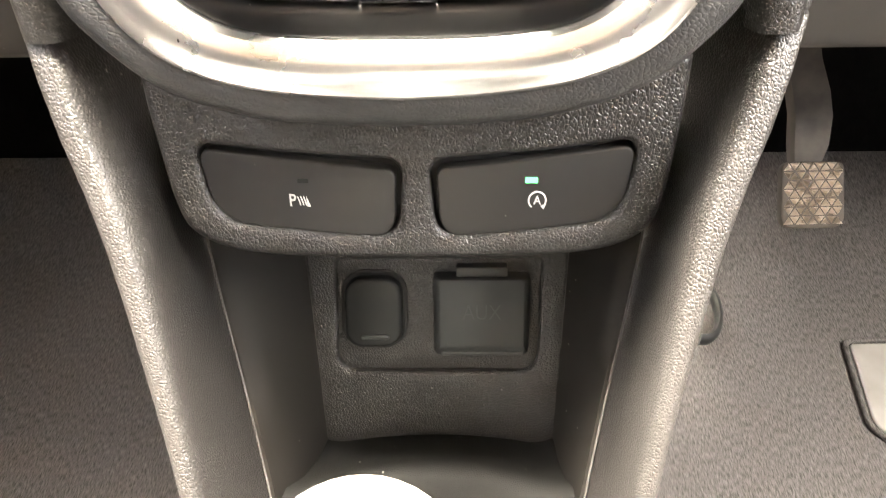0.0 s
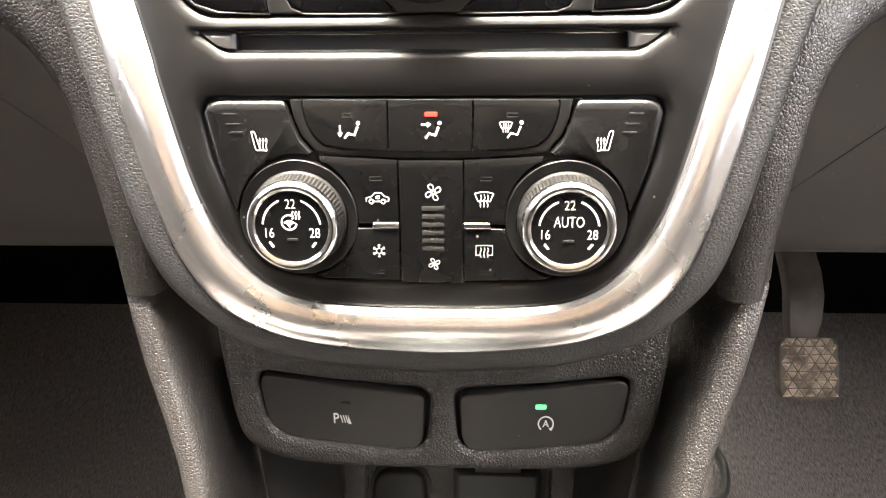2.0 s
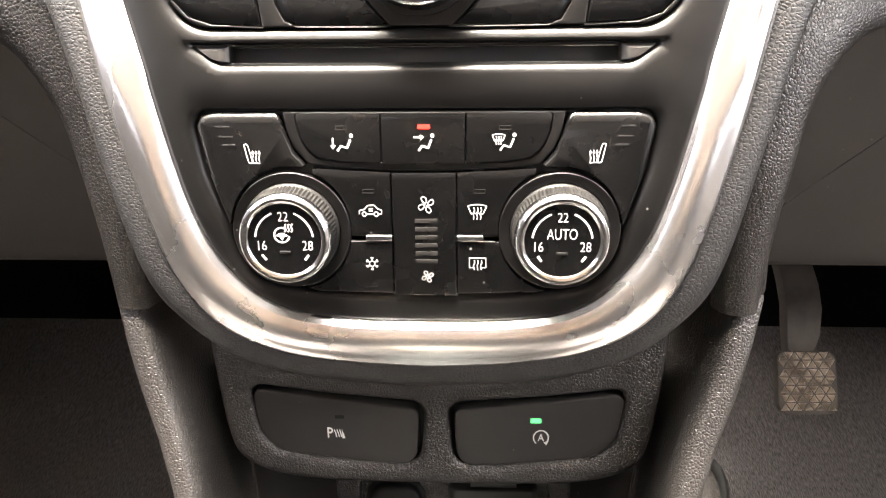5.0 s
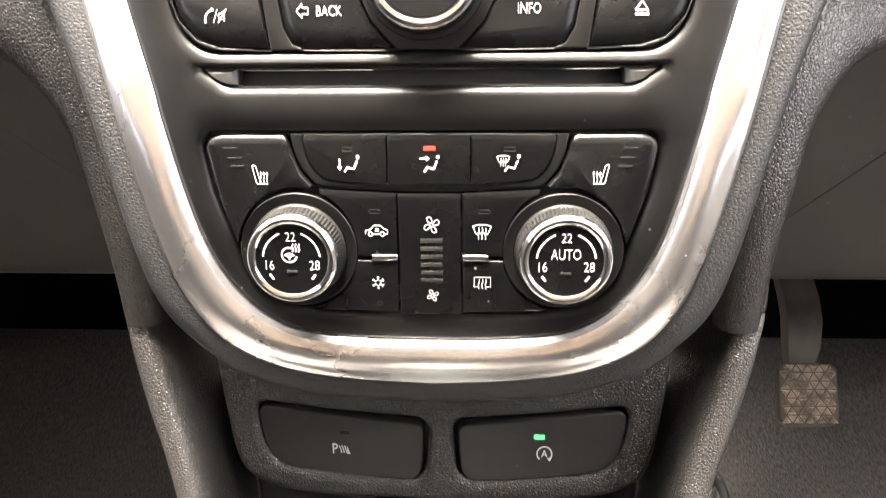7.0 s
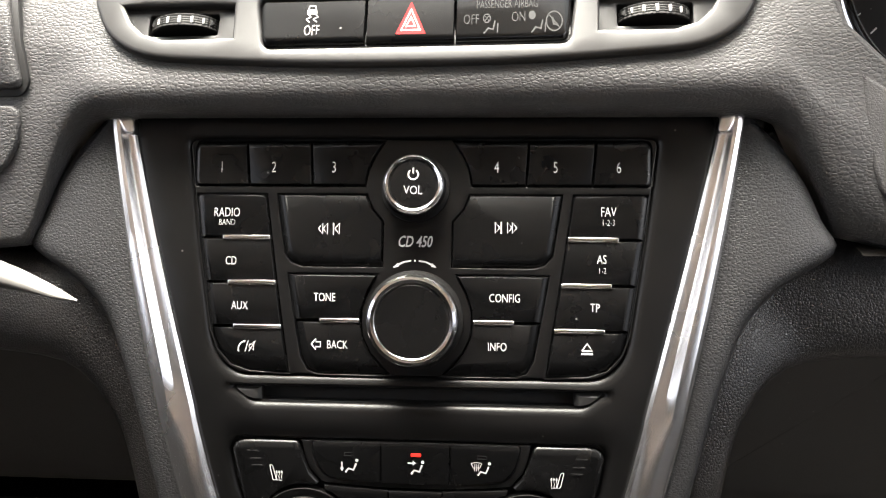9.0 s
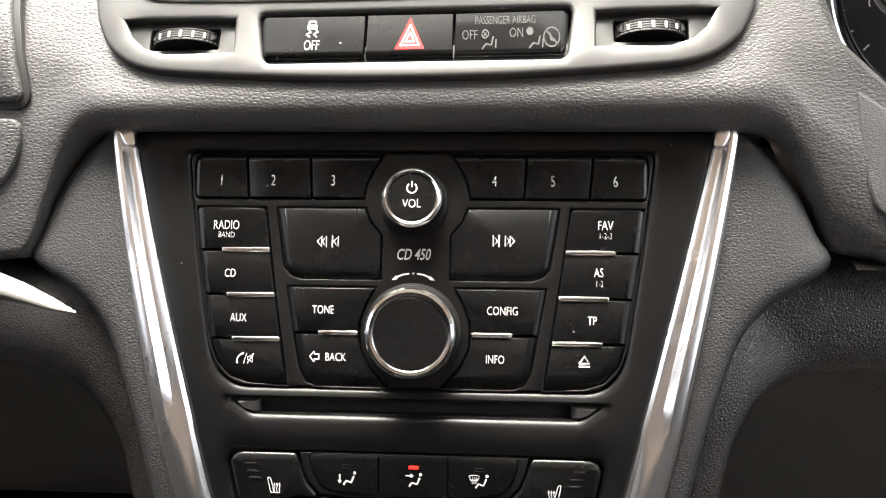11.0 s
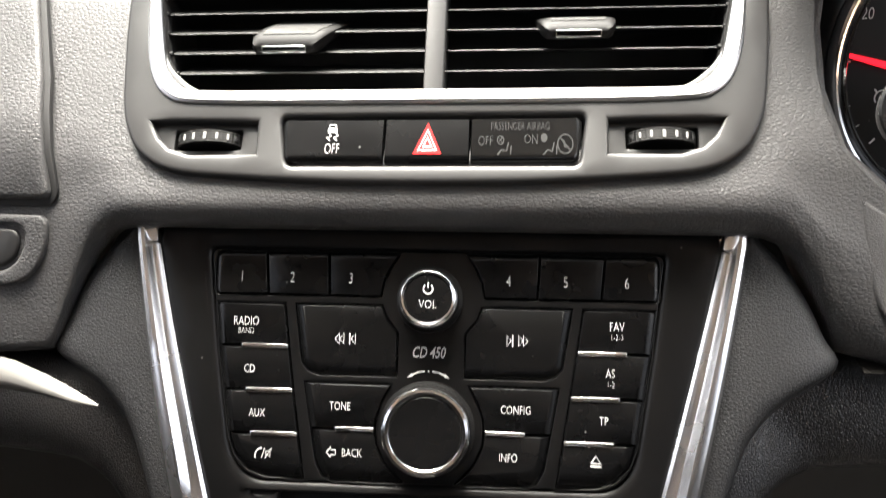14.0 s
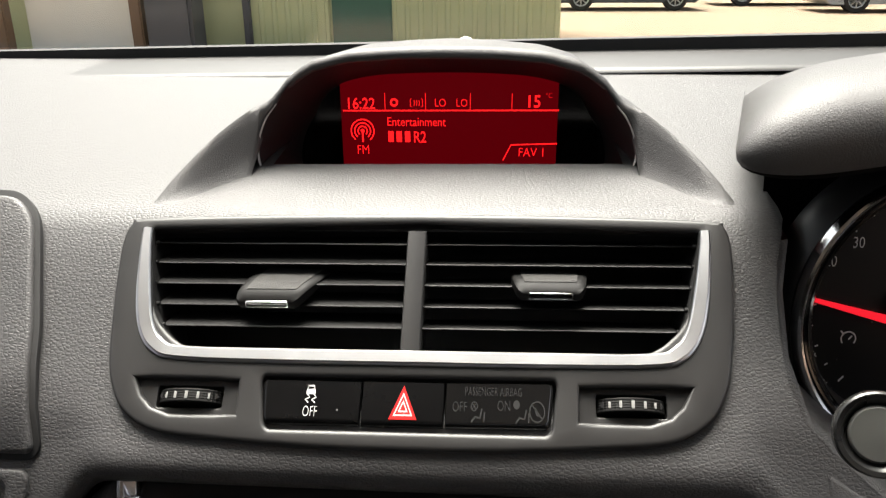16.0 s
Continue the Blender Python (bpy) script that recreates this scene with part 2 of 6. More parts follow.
def curve(pts, per=6):
    """Catmull-Rom through points of any dimension."""
    out = []
    n = len(pts)
    for i in range(n - 1):
        p0, p1, p2, p3 = pts[max(i - 1, 0)], pts[i], pts[i + 1], pts[min(i + 2, n - 1)]
        for k in range(per):
            t = k / per
            out.append(tuple(0.5 * (2 * b + (c - a) * t + (2 * a - 5 * b + 4 * c - d) * t * t + (3 * b - a - 3 * c + d) * t ** 3)
                             for a, b, c, d in zip(p0, p1, p2, p3)))
    out.append(tuple(pts[-1]))
    return out


def rounded(pts, per=5):
    """Polygon of (x, z) or (x, z, radius) with rounded corners."""
    out = []
    n = len(pts)
    for i in range(n):
        p = Vector(pts[i][:2])
        r = pts[i][2] if len(pts[i]) > 2 else 0
        if r <= 0:
            out.append((p.x, p.y))
            continue
        a, b = Vector(pts[i - 1][:2]) - p, Vector(pts[(i + 1) % n][:2]) - p
        ra, rb = min(r, a.length * 0.49), min(r, b.length * 0.49)
        s, e = p + a.normalized() * ra, p + b.normalized() * rb
        for k in range(per + 1):
            t = k / per
            w = 0.78
            c0, c1 = s.lerp(p, w * 0.72), e.lerp(p, w * 0.72)
            q = s * (1 - t) ** 3 + c0 * 3 * t * (1 - t) ** 2 + c1 * 3 * t * t * (1 - t) + e * t ** 3
            out.append((q.x, q.y))
    return out


def arc(cx, cz, r, a0, a1, n=10):
    return [(cx + r * math.cos(radians(a0 + (a1 - a0) * i / n)), cz + r * math.sin(radians(a0 + (a1 - a0) * i / n))) for i in range(n + 1)]


def mirror(pts):
    return [(-p[0], *p[1:]) for p in reversed(pts)]


def area(pts):
    return 0.5 * sum(a[0] * b[1] - b[0] * a[1] for a, b in zip(pts, pts[1:] + pts[:1]))


def inset(pts, d):
    """Moves a closed outline inwards by d."""
    s = 1 if area(pts) > 0 else -1
    out = []
    n = len(pts)
    for i in range(n):
        p, a, b = Vector(pts[i]), Vector(pts[i - 1]), Vector(pts[(i + 1) % n])
        u, v = (p - a), (b - p)
        if u.length < 1e-6 or v.length < 1e-6:
            u = v = (b - a)
        u, v = u.normalized(), v.normalized()
        n1, n2 = Vector((-u.y, u.x)) * s, Vector((-v.y, v.x)) * s
        m = n1 + n2
        if m.length < 1e-6:
            m = n1
        m = m.normalized()
        q = p + m * (d / max(0.5, m.dot(n1)))
        out.append((q.x, q.y))
    return out


def inset_by(pts, far):
    """Moves each edge of a closed outline inwards by far(nx, nz, middle), n being the edge's outward normal."""
    s = 1 if area(pts) > 0 else -1
    n = len(pts)
    edges = []
    for i in range(n):
        d = Vector(pts[(i + 1) % n]) - Vector(pts[i])
        d = d.normalized() if d.length > 1e-6 else Vector((1, 0))
        o = Vector((d.y, -d.x)) * s
        edges.append((o, far(o.x, o.y, (Vector(pts[i]) + Vector(pts[(i + 1) % n])) / 2)))
    out = []
    for i in range(n):
        (a, da), (b, db) = edges[i - 1], edges[i]
        p = Vector(pts[i])
        det = a.x * b.y - a.y * b.x
        if abs(det) < 0.12:
            m = (a + b).normalized()
            q = p - m * (da + db) / 2
        else:
            q = p - Vector(((da * b.y - db * a.y) / det, (a.x * db - b.x * da) / det))
        out.append((q.x, q.y))
    return out


def untangled(old, moved):
    """Gathers the edges that an inset has turned round into points."""
    pts = [Vector(p) for p in moved]
    n = len(pts)
    for _ in range(12):
        for i in range(n):
            j = (i + 1) % n
            d = Vector(old[j]) - Vector(old[i])
            if (pts[j] - pts[i]).dot(d) < 0:
                pts[i] = pts[j] = (pts[i] + pts[j]) / 2
    return [(p.x, p.y) for p in pts]


def inside(p, poly):
    x, y = p
    c = False
    for (x1, y1), (x2, y2) in zip(poly, poly[1:] + poly[:1]):
        if (y1 > y) != (y2 > y) and x < (x2 - x1) * (y - y1) / (y2 - y1) + x1:
            c = not c
    return c


def dense(pts, step):
    out = []
    for a, b in zip(pts, pts[1:] + pts[:1]):
        k = max(1, int(math.dist(a, b) / step))
        out += [(a[0] + (b[0] - a[0]) * i / k, a[1] + (b[1] - a[1]) * i / k) for i in range(k)]
    return out


def loops(skin, rows, cap=True, back=False):
    """Closed outlines stacked: rows of (outline, h)."""
    verts, faces = [], []
    n = len(rows[0][0])
    for o, h in rows:
        verts += [skin(x, z, h) for x, z in o]
    for r in range(len(rows) - 1):
        for i in range(n):
            j = (i + 1) % n
            faces.append((r * n + i, r * n + j, (r + 1) * n + j, (r + 1) * n + i))
    if cap:
        faces.append(tuple((len(rows) - 1) * n + i for i in range(n)))
    if back:
        faces.append(tuple(range(n)))
    return verts, faces


class Tangent:
    """The plane that touches a surface at x, z; takes the surface's own x and z."""

    def __init__(self, skin, x, z):
        self.x, self.z = x, z
        self.k = math.sqrt(1 + skin.df(z / 1000) ** 2)
        self.plane = knob_plane(skin, x, z)

    def __call__(self, x, z, h=0.0):
        return self.plane(x - self.x, (z - self.z) * self.k, h)


def plate(name, skin, outline, h0, h1, bevel, mat, parent, label=""):
    """A raised plate with a rounded edge."""
    if isinstance(skin, Skin):
        zs = [p[1] for p in outline]
        skin = Tangent(skin, outline[0][0], (min(zs) + max(zs)) / 2)
    rows = [(outline, h0), (outline, h1 - bevel), (inset(outline, bevel * 0.134), h1 - bevel * 0.5), (inset(outline, bevel * 0.5), h1 - bevel * 0.134), (inset(outline, bevel), h1)]
    return mesh(name, *loops(skin, rows, True, True), mat, parent, label)


def keycap(name, skin, outline, h0, h1, drop, far, mat, parent, label=""):
    """A key with sloping flanks: far(nx, nz) is how far each flank reaches in, drop how low it starts."""
    if isinstance(skin, Skin):
        zs = [p[1] for p in outline]
        skin = Tangent(skin, outline[0][0], (min(zs) + max(zs)) / 2)
    rows = [(outline, h0), (outline, h1 - drop - 0.25), (inset(outline, 0.12), h1 - drop)]
    for t, u in ((0.3, 0.48), (0.62, 0.17), (0.85, 0.04), (1.0, 0.0)):
        rows.append((untangled(outline, inset_by(outline, lambda x, z, p=None: 0.12 + t * far(x, z, p))), h1 - drop * u))
    verts, faces = loops(skin, rows, False, True)
    n = len(outline)
    top = rows[-1][0]
    for tri_ in tessellate_polygon([[Vector((x, z, 0)) for x, z in top]]):
        faces.append(tuple((len(rows) - 1) * n + i for i in tri_))
    return mesh(name, verts, faces, mat, parent, label)


def sheet(name, skin, outer, holes, h, depth, bevel, mat, parent=None, label="", step=9.0, hole_depth=None, flare=None, fall=2.0):
    """A panel with thickness, rounded edges and openings. flare(nx, nz): how far the openings' sloping rims reach out, falling by fall."""
    outer = dense(outer, step)
    holes = [dense(o, step) for o in holes]
    inner = inset(outer, bevel)
    wide = [inset_by(o, lambda x, z, p=None: -flare(x, z, p)) if flare else inset(o, -bevel) for o in holes]
    pts, edges = [], []
    for o in [inner] + wide:
        k = len(pts)
        pts += o
        edges += [(k + i, k + (i + 1) % len(o)) for i in range(len(o))]
    xs, zs = [p[0] for p in inner], [p[1] for p in inner]
    grown = [inset(o, -step * 0.35) for o in wide]
    shrunk = inset(inner, step * 0.35)
    nx, nz = int((max(xs) - min(xs)) / step), int((max(zs) - min(zs)) / step)
    for i in range(nx + 1):
        for j in range(nz + 1):
            p = (min(xs) + (i + 0.5 * (j % 2)) * step, min(zs) + j * step)
            if inside(p, shrunk) and not any(inside(p, g) for g in grown):
                pts.append(p)
    vs, _, fs, *_ = delaunay_2d_cdt([Vector(p) for p in pts], edges, [], 0, 1e-5)
    verts = [skin(p.x, p.y, h) for p in vs]
    faces = []
    for f in fs:
        c = sum((vs[i] for i in f), Vector((0, 0))) / len(f)
        if inside(c, inner) and not any(inside(c, o) for o in wide):
            faces.append(tuple(f))
    for k, o in enumerate([outer] + holes):
        d = depth if k == 0 else (hole_depth or depth)
        sign = 1 if k == 0 else -1
        a, m, q, b = inset(o, bevel * sign), inset(o, bevel * 0.5 * sign), inset(o, bevel * 0.134 * sign), o
        g = bevel
        if k and flare:
            a, m, q = (inset_by(o, lambda x, z, p=None, f=f: -f * flare(x, z, p)) for f in (1.0, 0.62, 0.25))
            g = fall
        base = len(verts)
        n = len(o)
        for oo, hh in ((a, h), (m, h - g * 0.134), (q, h - g * 0.5), (b, h - g), (b, h - d)):
            verts += [skin(x, z, hh) for x, z in oo]
        for r in range(4):
            for i in range(n):
                j = (i + 1) % n
                faces.append((base + r * n + i, base + r * n + j, base + (r + 1) * n + j, base + (r + 1) * n + i))
    ob = mesh(name, verts, faces, mat, parent, label)
    bm = bmesh.new()
    bm.from_mesh(ob.data)
    bmesh.ops.remove_doubles(bm, verts=bm.verts, dist=2e-6)
    bmesh.ops.recalc_face_normals(bm, faces=bm.faces)
    bm.to_mesh(ob.data)
    bm.free()
    ob.data.set_sharp_from_angle(angle=radians(40))
    return ob


def loft(name, rows, mat, parent=None, label="", closed=False, angle=50, caps=False):
    """Rows of points in metres, joined into a surface."""
    n = len(rows[0])
    verts = [p for r in rows for p in r]
    faces = []
    for r in range(len(rows) - 1):
        for i in range(n if closed else n - 1):
            j = (i + 1) % n
            faces.append((r * n + i, r * n + j, (r + 1) * n + j, (r + 1) * n + i))
    if caps:
        faces += [tuple(range(n)), tuple((len(rows) - 1) * n + i for i in range(n))]
    return mesh(name, verts, faces, mat, parent, label, angle)


def turned(name, plane, profile, mat, parent, label="", segs=72, ridges=(), ridge=0.0, cap=True, ridge_every=2):
    """A body of revolution: profile of (radius, h); rows in ridges are ribbed."""
    verts, faces = [], []
    for k, (r, h) in enumerate(profile):
        for i in range(segs):
            a = 2 * math.pi * i / segs
            rr = r - (ridge if k in ridges and i % ridge_every == 0 else 0)
            verts.append(plane(rr * math.cos(a), rr * math.sin(a), h))
    for k in range(len(profile) - 1):
        for i in range(segs):
            j = (i + 1) % segs
            faces.append((k * segs + i, k * segs + j, (k + 1) * segs + j, (k + 1) * segs + i))
    if cap:
        faces.append(tuple((len(profile) - 1) * segs + i for i in range(segs)))
    return mesh(name, verts, faces, mat, parent, label, 30)


LEGENDS = []


def legend(body, skin, x, z, cap, h, mat, parent, name="legend", wide=0.8, slant=0.0, bold=0.0, align="CENTER", turn=0.0, label=""):
    """Printed letters, cap mm high, centred at x, z of a surface."""
    cu = bpy.data.curves.new(name, "FONT")
    cu.body, cu.size, cu.align_x, cu.align_y, cu.shear, cu.offset = body, 1.0, align, "CENTER", slant, bold - 0.008
    cu.resolution_u = 3
    ob = bpy.data.objects.new(name, cu)
    scene.collection.objects.link(ob)
    LEGENDS.append((ob, skin, x, z, cap, h, mat, parent, name, wide, turn, label))


def print_legends():
    bpy.context.view_layer.update()
    dg = bpy.context.evaluated_depsgraph_get()
    made = [bpy.data.meshes.new_from_object(l[0].evaluated_get(dg)) for l in LEGENDS]
    for me, (ob, skin, x, z, cap, h, mat, parent, name, wide, turn, label) in zip(made, LEGENDS):
        s = cap / 0.70
        ys = [v.co.y for v in me.vertices]
        mid = (max(ys) + min(ys)) / 2 if ys else 0
        c, sn = math.cos(radians(turn)), math.sin(radians(turn))
        for v in me.vertices:
            u, w = v.co.x * s * wide, (v.co.y - mid) * s
            v.co = skin(x + u * c - w * sn, z + u * sn + w * c, h)
        me.materials.clear()
        me.materials.append(mat)
        cu = ob.data
        bpy.data.objects.remove(ob)
        bpy.data.curves.remove(cu)
        o = new(name, me)
        adopt(o, parent)
        if label:
            o["label"] = label
    LEGENDS.clear()


def icon(name, skin, x, z, size, h, strokes, mat, parent, label="", flip=False, thin=1.0):
    """A printed symbol: strokes of (width, points) or ('fill', points), in units of size."""
    verts, faces = [], []
    for s in strokes:
        w, pts = s
        pts = [((-p[0] if flip else p[0]), p[1]) for p in pts]
        if w == "fill":
            k = len(verts)
            verts += [skin(x + size * a, z + size * b, h) for a, b in pts]
            faces.append(tuple(range(k, k + len(pts))))
            continue
        n = len(pts)
        k = len(verts)
        for i in range(n):
            a, b = Vector(pts[max(i - 1, 0)]), Vector(pts[min(i + 1, n - 1)])
            d = (b - a).normalized()
            nn = Vector((-d.y, d.x)) * w * thin / 2
            p = Vector(pts[i])
            for q in (p + nn, p - nn):
                verts.append(skin(x + size * q.x, z + size * q.y, h))
        for i in range(n - 1):
            faces.append((k + 2 * i, k + 2 * i + 1, k + 2 * i + 3, k + 2 * i + 2))
    return mesh(name, verts, faces, mat, parent, label)


def circle(cx, cz, r, a0=0, a1=360, n=20):
    return arc(cx, cz, r, a0, a1, n)


def bar(name, skin, x0, x1, z0, z1, h0, h1, mat, parent, label="", bevel=0.25):
    return plate(name, skin, rounded([(x0, z0, bevel), (x1, z0, bevel), (x1, z1, bevel), (x0, z1, bevel)], 2), h0, h1, bevel, mat, parent, label)

# ---- dashboard pad ----
def pad_low(x):
    """Lower edge of the pad's front, in metres."""
    pts = [(0, 0.7180), (0.138, 0.7180), (0.149, 0.7175), (0.155, 0.7165), (0.162, 0.7135), (0.169, 0.7065), (0.175, 0.6965), (0.1805, 0.684), (0.185, 0.671), (0.189, 0.6645), (0.21, 0.6625), (0.3, 0.663), (0.8, 0.663)]
    return float(np.interp(abs(x), [p[0] for p in pts], [p[1] for p in pts]))


def pad_edge(z):
    """Right edge of the pad beside the instrument pod."""
    return float(np.interp(z, [0.66, 0.69, 0.72, 0.7316, 0.7415, 0.752, 0.760, 0.7715, 0.7925, 0.815, 0.828, 0.838, 0.9], [0.262, 0.247, 0.232, 0.217, 0.2025, 0.1900, 0.1830, 0.1797, 0.1783, 0.182, 0.1876, 0.1915, 0.1915]))


def pad_top(y):
    return 0.8345 + 0.12 * (y - 0.415) if y < 0.49 else 0.8435 + 0.095 * (y - 0.49)


def pad_profile(x):
    low = pad_low(x)
    if x > 0.148:
        for _ in range(6):
            low = pad_low(0.148 + (x - 0.148) * (pad_edge(low + 0.004) - 0.148) / 0.038)
    pts = [(0.80, pad_top(0.80)), (0.72, pad_top(0.72)), (0.64, pad_top(0.64)), (0.567, pad_top(0.567)), (0.489, pad_top(0.489)), (0.45, pad_top(0.45)),
           (0.427, 0.8355), (0.416, 0.8325), (0.408, 0.8265)]
    for z in (0.815, 0.80, 0.785, 0.77, 0.757):
        pts.append((VENT.f(z) + 0.002, z))
    w = min(1, max(0, (abs(x) - 0.142) / 0.04))
    w = w * w * (3 - 2 * w)
    r = 1 - 0.5 * w
    side, nose = [], []
    for k in range(1, 9):
        z = 0.757 + (low + 0.0165 * r - 0.757) * k / 8
        side.append((0.339 - 0.50 * (0.757 - z) - 0.0012 * math.sin(math.pi * k / 8), z))
    y, z = side[-1]
    side += [(y + r * a, z - r * b) for a, b in ((-0.001, 0.004), (0.0005, 0.0085), (0.004, 0.013), (0.009, 0.0158), (0.014, 0.017), (0.035, 0.017))]
    # rounded nose below the vents
    for z in (0.7545, 0.7515, 0.7485, 0.7455, 0.7425):
        nose.append((VENT.f(z) + 0.0015, z))
    d = low - 0.718
    nose += [(0.3230, 0.7400 + 0.2 * d), (0.3215, 0.7375 + 0.3 * d), (0.3203, 0.7345 + 0.5 * d), (0.3201, 0.7300 + 0.7 * d), (0.3218, 0.7255 + d), (0.3254, 0.7215 + d), (0.3298, 0.7190 + d), (0.3350, 0.7180 + d), (0.356, 0.7180 + d)]
    pts += [(a + (c - a) * w, b + (e - b) * w) for (a, b), (c, e) in zip(nose, side)]
    return pts


dashboard = thing("dashboard", (0, 0.45, 0.66), "charcoal grey soft-touch dashboard with leather grain across the car", "dashboard")
xs = [-0.75, -0.6, -0.45, -0.35, -0.28, -0.235, -0.215, -0.205, -0.195, -0.190, -0.187, -0.184, -0.181, -0.178, -0.175, -0.172, -0.169, -0.165, -0.161, -0.157, -0.153, -0.148, -0.141, -0.135, -0.103, -0.08, -0.05, -0.02, 0.02, 0.05, 0.08, 0.116, 0.135, 0.141, 0.148, 0.151, 0.154, 0.157, 0.16, 0.1625, 0.165, 0.1675, 0.17, 0.173, 0.176, 0.18, 0.183, 0.186,
      0.46, 0.6, 0.75]
cols = []
for x in xs:
    col = []
    for y, z in pad_profile(x):
        xx = x
        if x > 0.148:
            e = pad_edge(z) if y < 0.42 else 0.190
            xx = 0.148 + (x - 0.148) * (e - 0.148) / 0.038 if x <= 0.186 else x
        col.append(Vector((xx, y, z)))
    cols.append(col)
verts = [p for c in cols for p in c]
n = len(cols[0])
faces = []
for i in range(len(xs) - 1):
    for k in range(n - 1):
        far = max(abs(cols[i + a][k + c].x) for a in (0, 1) for c in (0, 1))
        hole = 8 <= k <= 12 and far < (0.1495, 0.1495, 0.1495, 0.144, 0.137)[k - 8]
        hole = hole or (k == 3 and -0.105 < xs[i] and xs[i + 1] < 0.12)
        pod = 0.186 <= xs[i] < 0.46 and k >= 5
        if not hole and not pod:
            faces.append((i * n + k, (i + 1) * n + k, (i + 1) * n + k + 1, i * n + k + 1))
mesh("pad", verts, faces, LEATHER, dashboard, angle=60)
# raised strip at the foot of the windscreen
loft("defrost_strip", [[Vector((x, y, z)) for y, z in ((0.722, pad_top(0.722) + 0.0005), (0.724, pad_top(0.724) + 0.003), (0.73, pad_top(0.73) + 0.0042), (0.81, pad_top(0.81) + 0.004), (0.82, 0.86))]
                       for x in (-0.75, -0.4, 0, 0.4, 0.75)], BEZEL, dashboard)

# compartment lid on the passenger side
lid = thing("storage_compartment_lid", (-0.34, 0.37, 0.72), "grey leather-grained storage lid set in the dashboard, closed", "lid")
LIDSKIN = Skin(lambda z: VENT.f(z) if z > 0.757 else 0.339 - 0.50 * (0.757 - z), lambda z: 0.96 if z > 0.757 else 0.5)
lid_outline = rounded([(-470, 734), (-187, 734, 5), (-199, 785), (-218, 839, 16), (-470, 846)], 8)
sheet("lid_panel", LIDSKIN, lid_outline, [], 4.6, 8, 2.5, LEATHER, lid, step=12)
sheet("gap", LIDSKIN, inset(lid_outline, -3.0), [], 1.6, 3, 0.3, VOID, lid, "dark shut line round the lid", step=12)
handle = thing("glovebox_handle_panel", (-0.3, 0.32, 0.69), "dark grey glovebox handle recess below the lid", "handle")
h_out = rounded([(-470, 696), (-199, 696, 12), (-189, 712, 6), (-189, 727, 5), (-470, 729)], 6)
sheet("recess_panel", LIDSKIN, h_out, [rounded([(-460, 702), (-206, 702, 9), (-199, 716, 6), (-202, 723, 4), (-460, 724)], 5)], 3.4, 5, 1.5, LEATHER, handle, step=12)
sheet("handle_pull", LIDSKIN, rounded([(-455, 704), (-208, 704, 8), (-202, 715, 6), (-205, 721, 4), (-455, 722)], 5), [], 2.6, 3, 1.5, BEZEL, handle, step=12)

insert = thing("driver_dash_insert", (0.35, 0.32, 0.66), "smooth-grained dash insert below the instruments", "dashboard panel")
sheet("insert_panel", LIDSKIN, rounded([(205, 688, 6), (470, 680), (470, 700), (310, 702, 10), (262, 709, 8), (228, 721, 6), (208, 731, 3), (193.5, 739.5, 2), (195.5, 722), (199.5, 702)], 4), [], 2.0, 6, 1.8, FINE, insert, step=10)

# silver strip and lower dash on the passenger side
strip = thing("decor_strip", (-0.4, 0.29, 0.655), "tapered satin silver decor strip along the dashboard", "trim")
rows = []
for x, zt, zb in ((-0.70, 0.674, 0.656), (-0.45, 0.674, 0.656), (-0.30, 0.672, 0.6555), (-0.23, 0.669, 0.654), (-0.204, 0.6645, 0.6525), (-0.187, 0.659, 0.6505), (-0.172, 0.653, 0.648), (-0.1605, 0.6475, 0.6468)):
    row = []
    for k in range(7):
        t = k / 6
        z = zt + (zb - zt) * t
        row.append(Vector((x, STACK.f(z) - 0.0035 - 0.005 * math.sin(math.pi * t) * min(1, (zt - zb) / 0.006), z)))
    rows.append(row)
loft("strip", rows, DECOR, strip)


def resampled(pts, n):
    c = curve(pts, 12)
    d = [0]
    for a, b in zip(c, c[1:]):
        d.append(d[-1] + math.dist(a, b))
    return [tuple(float(np.interp(d[-1] * i / (n - 1), d, [p[k] for p in c])) for k in range(len(c[0]))) for i in range(n)]


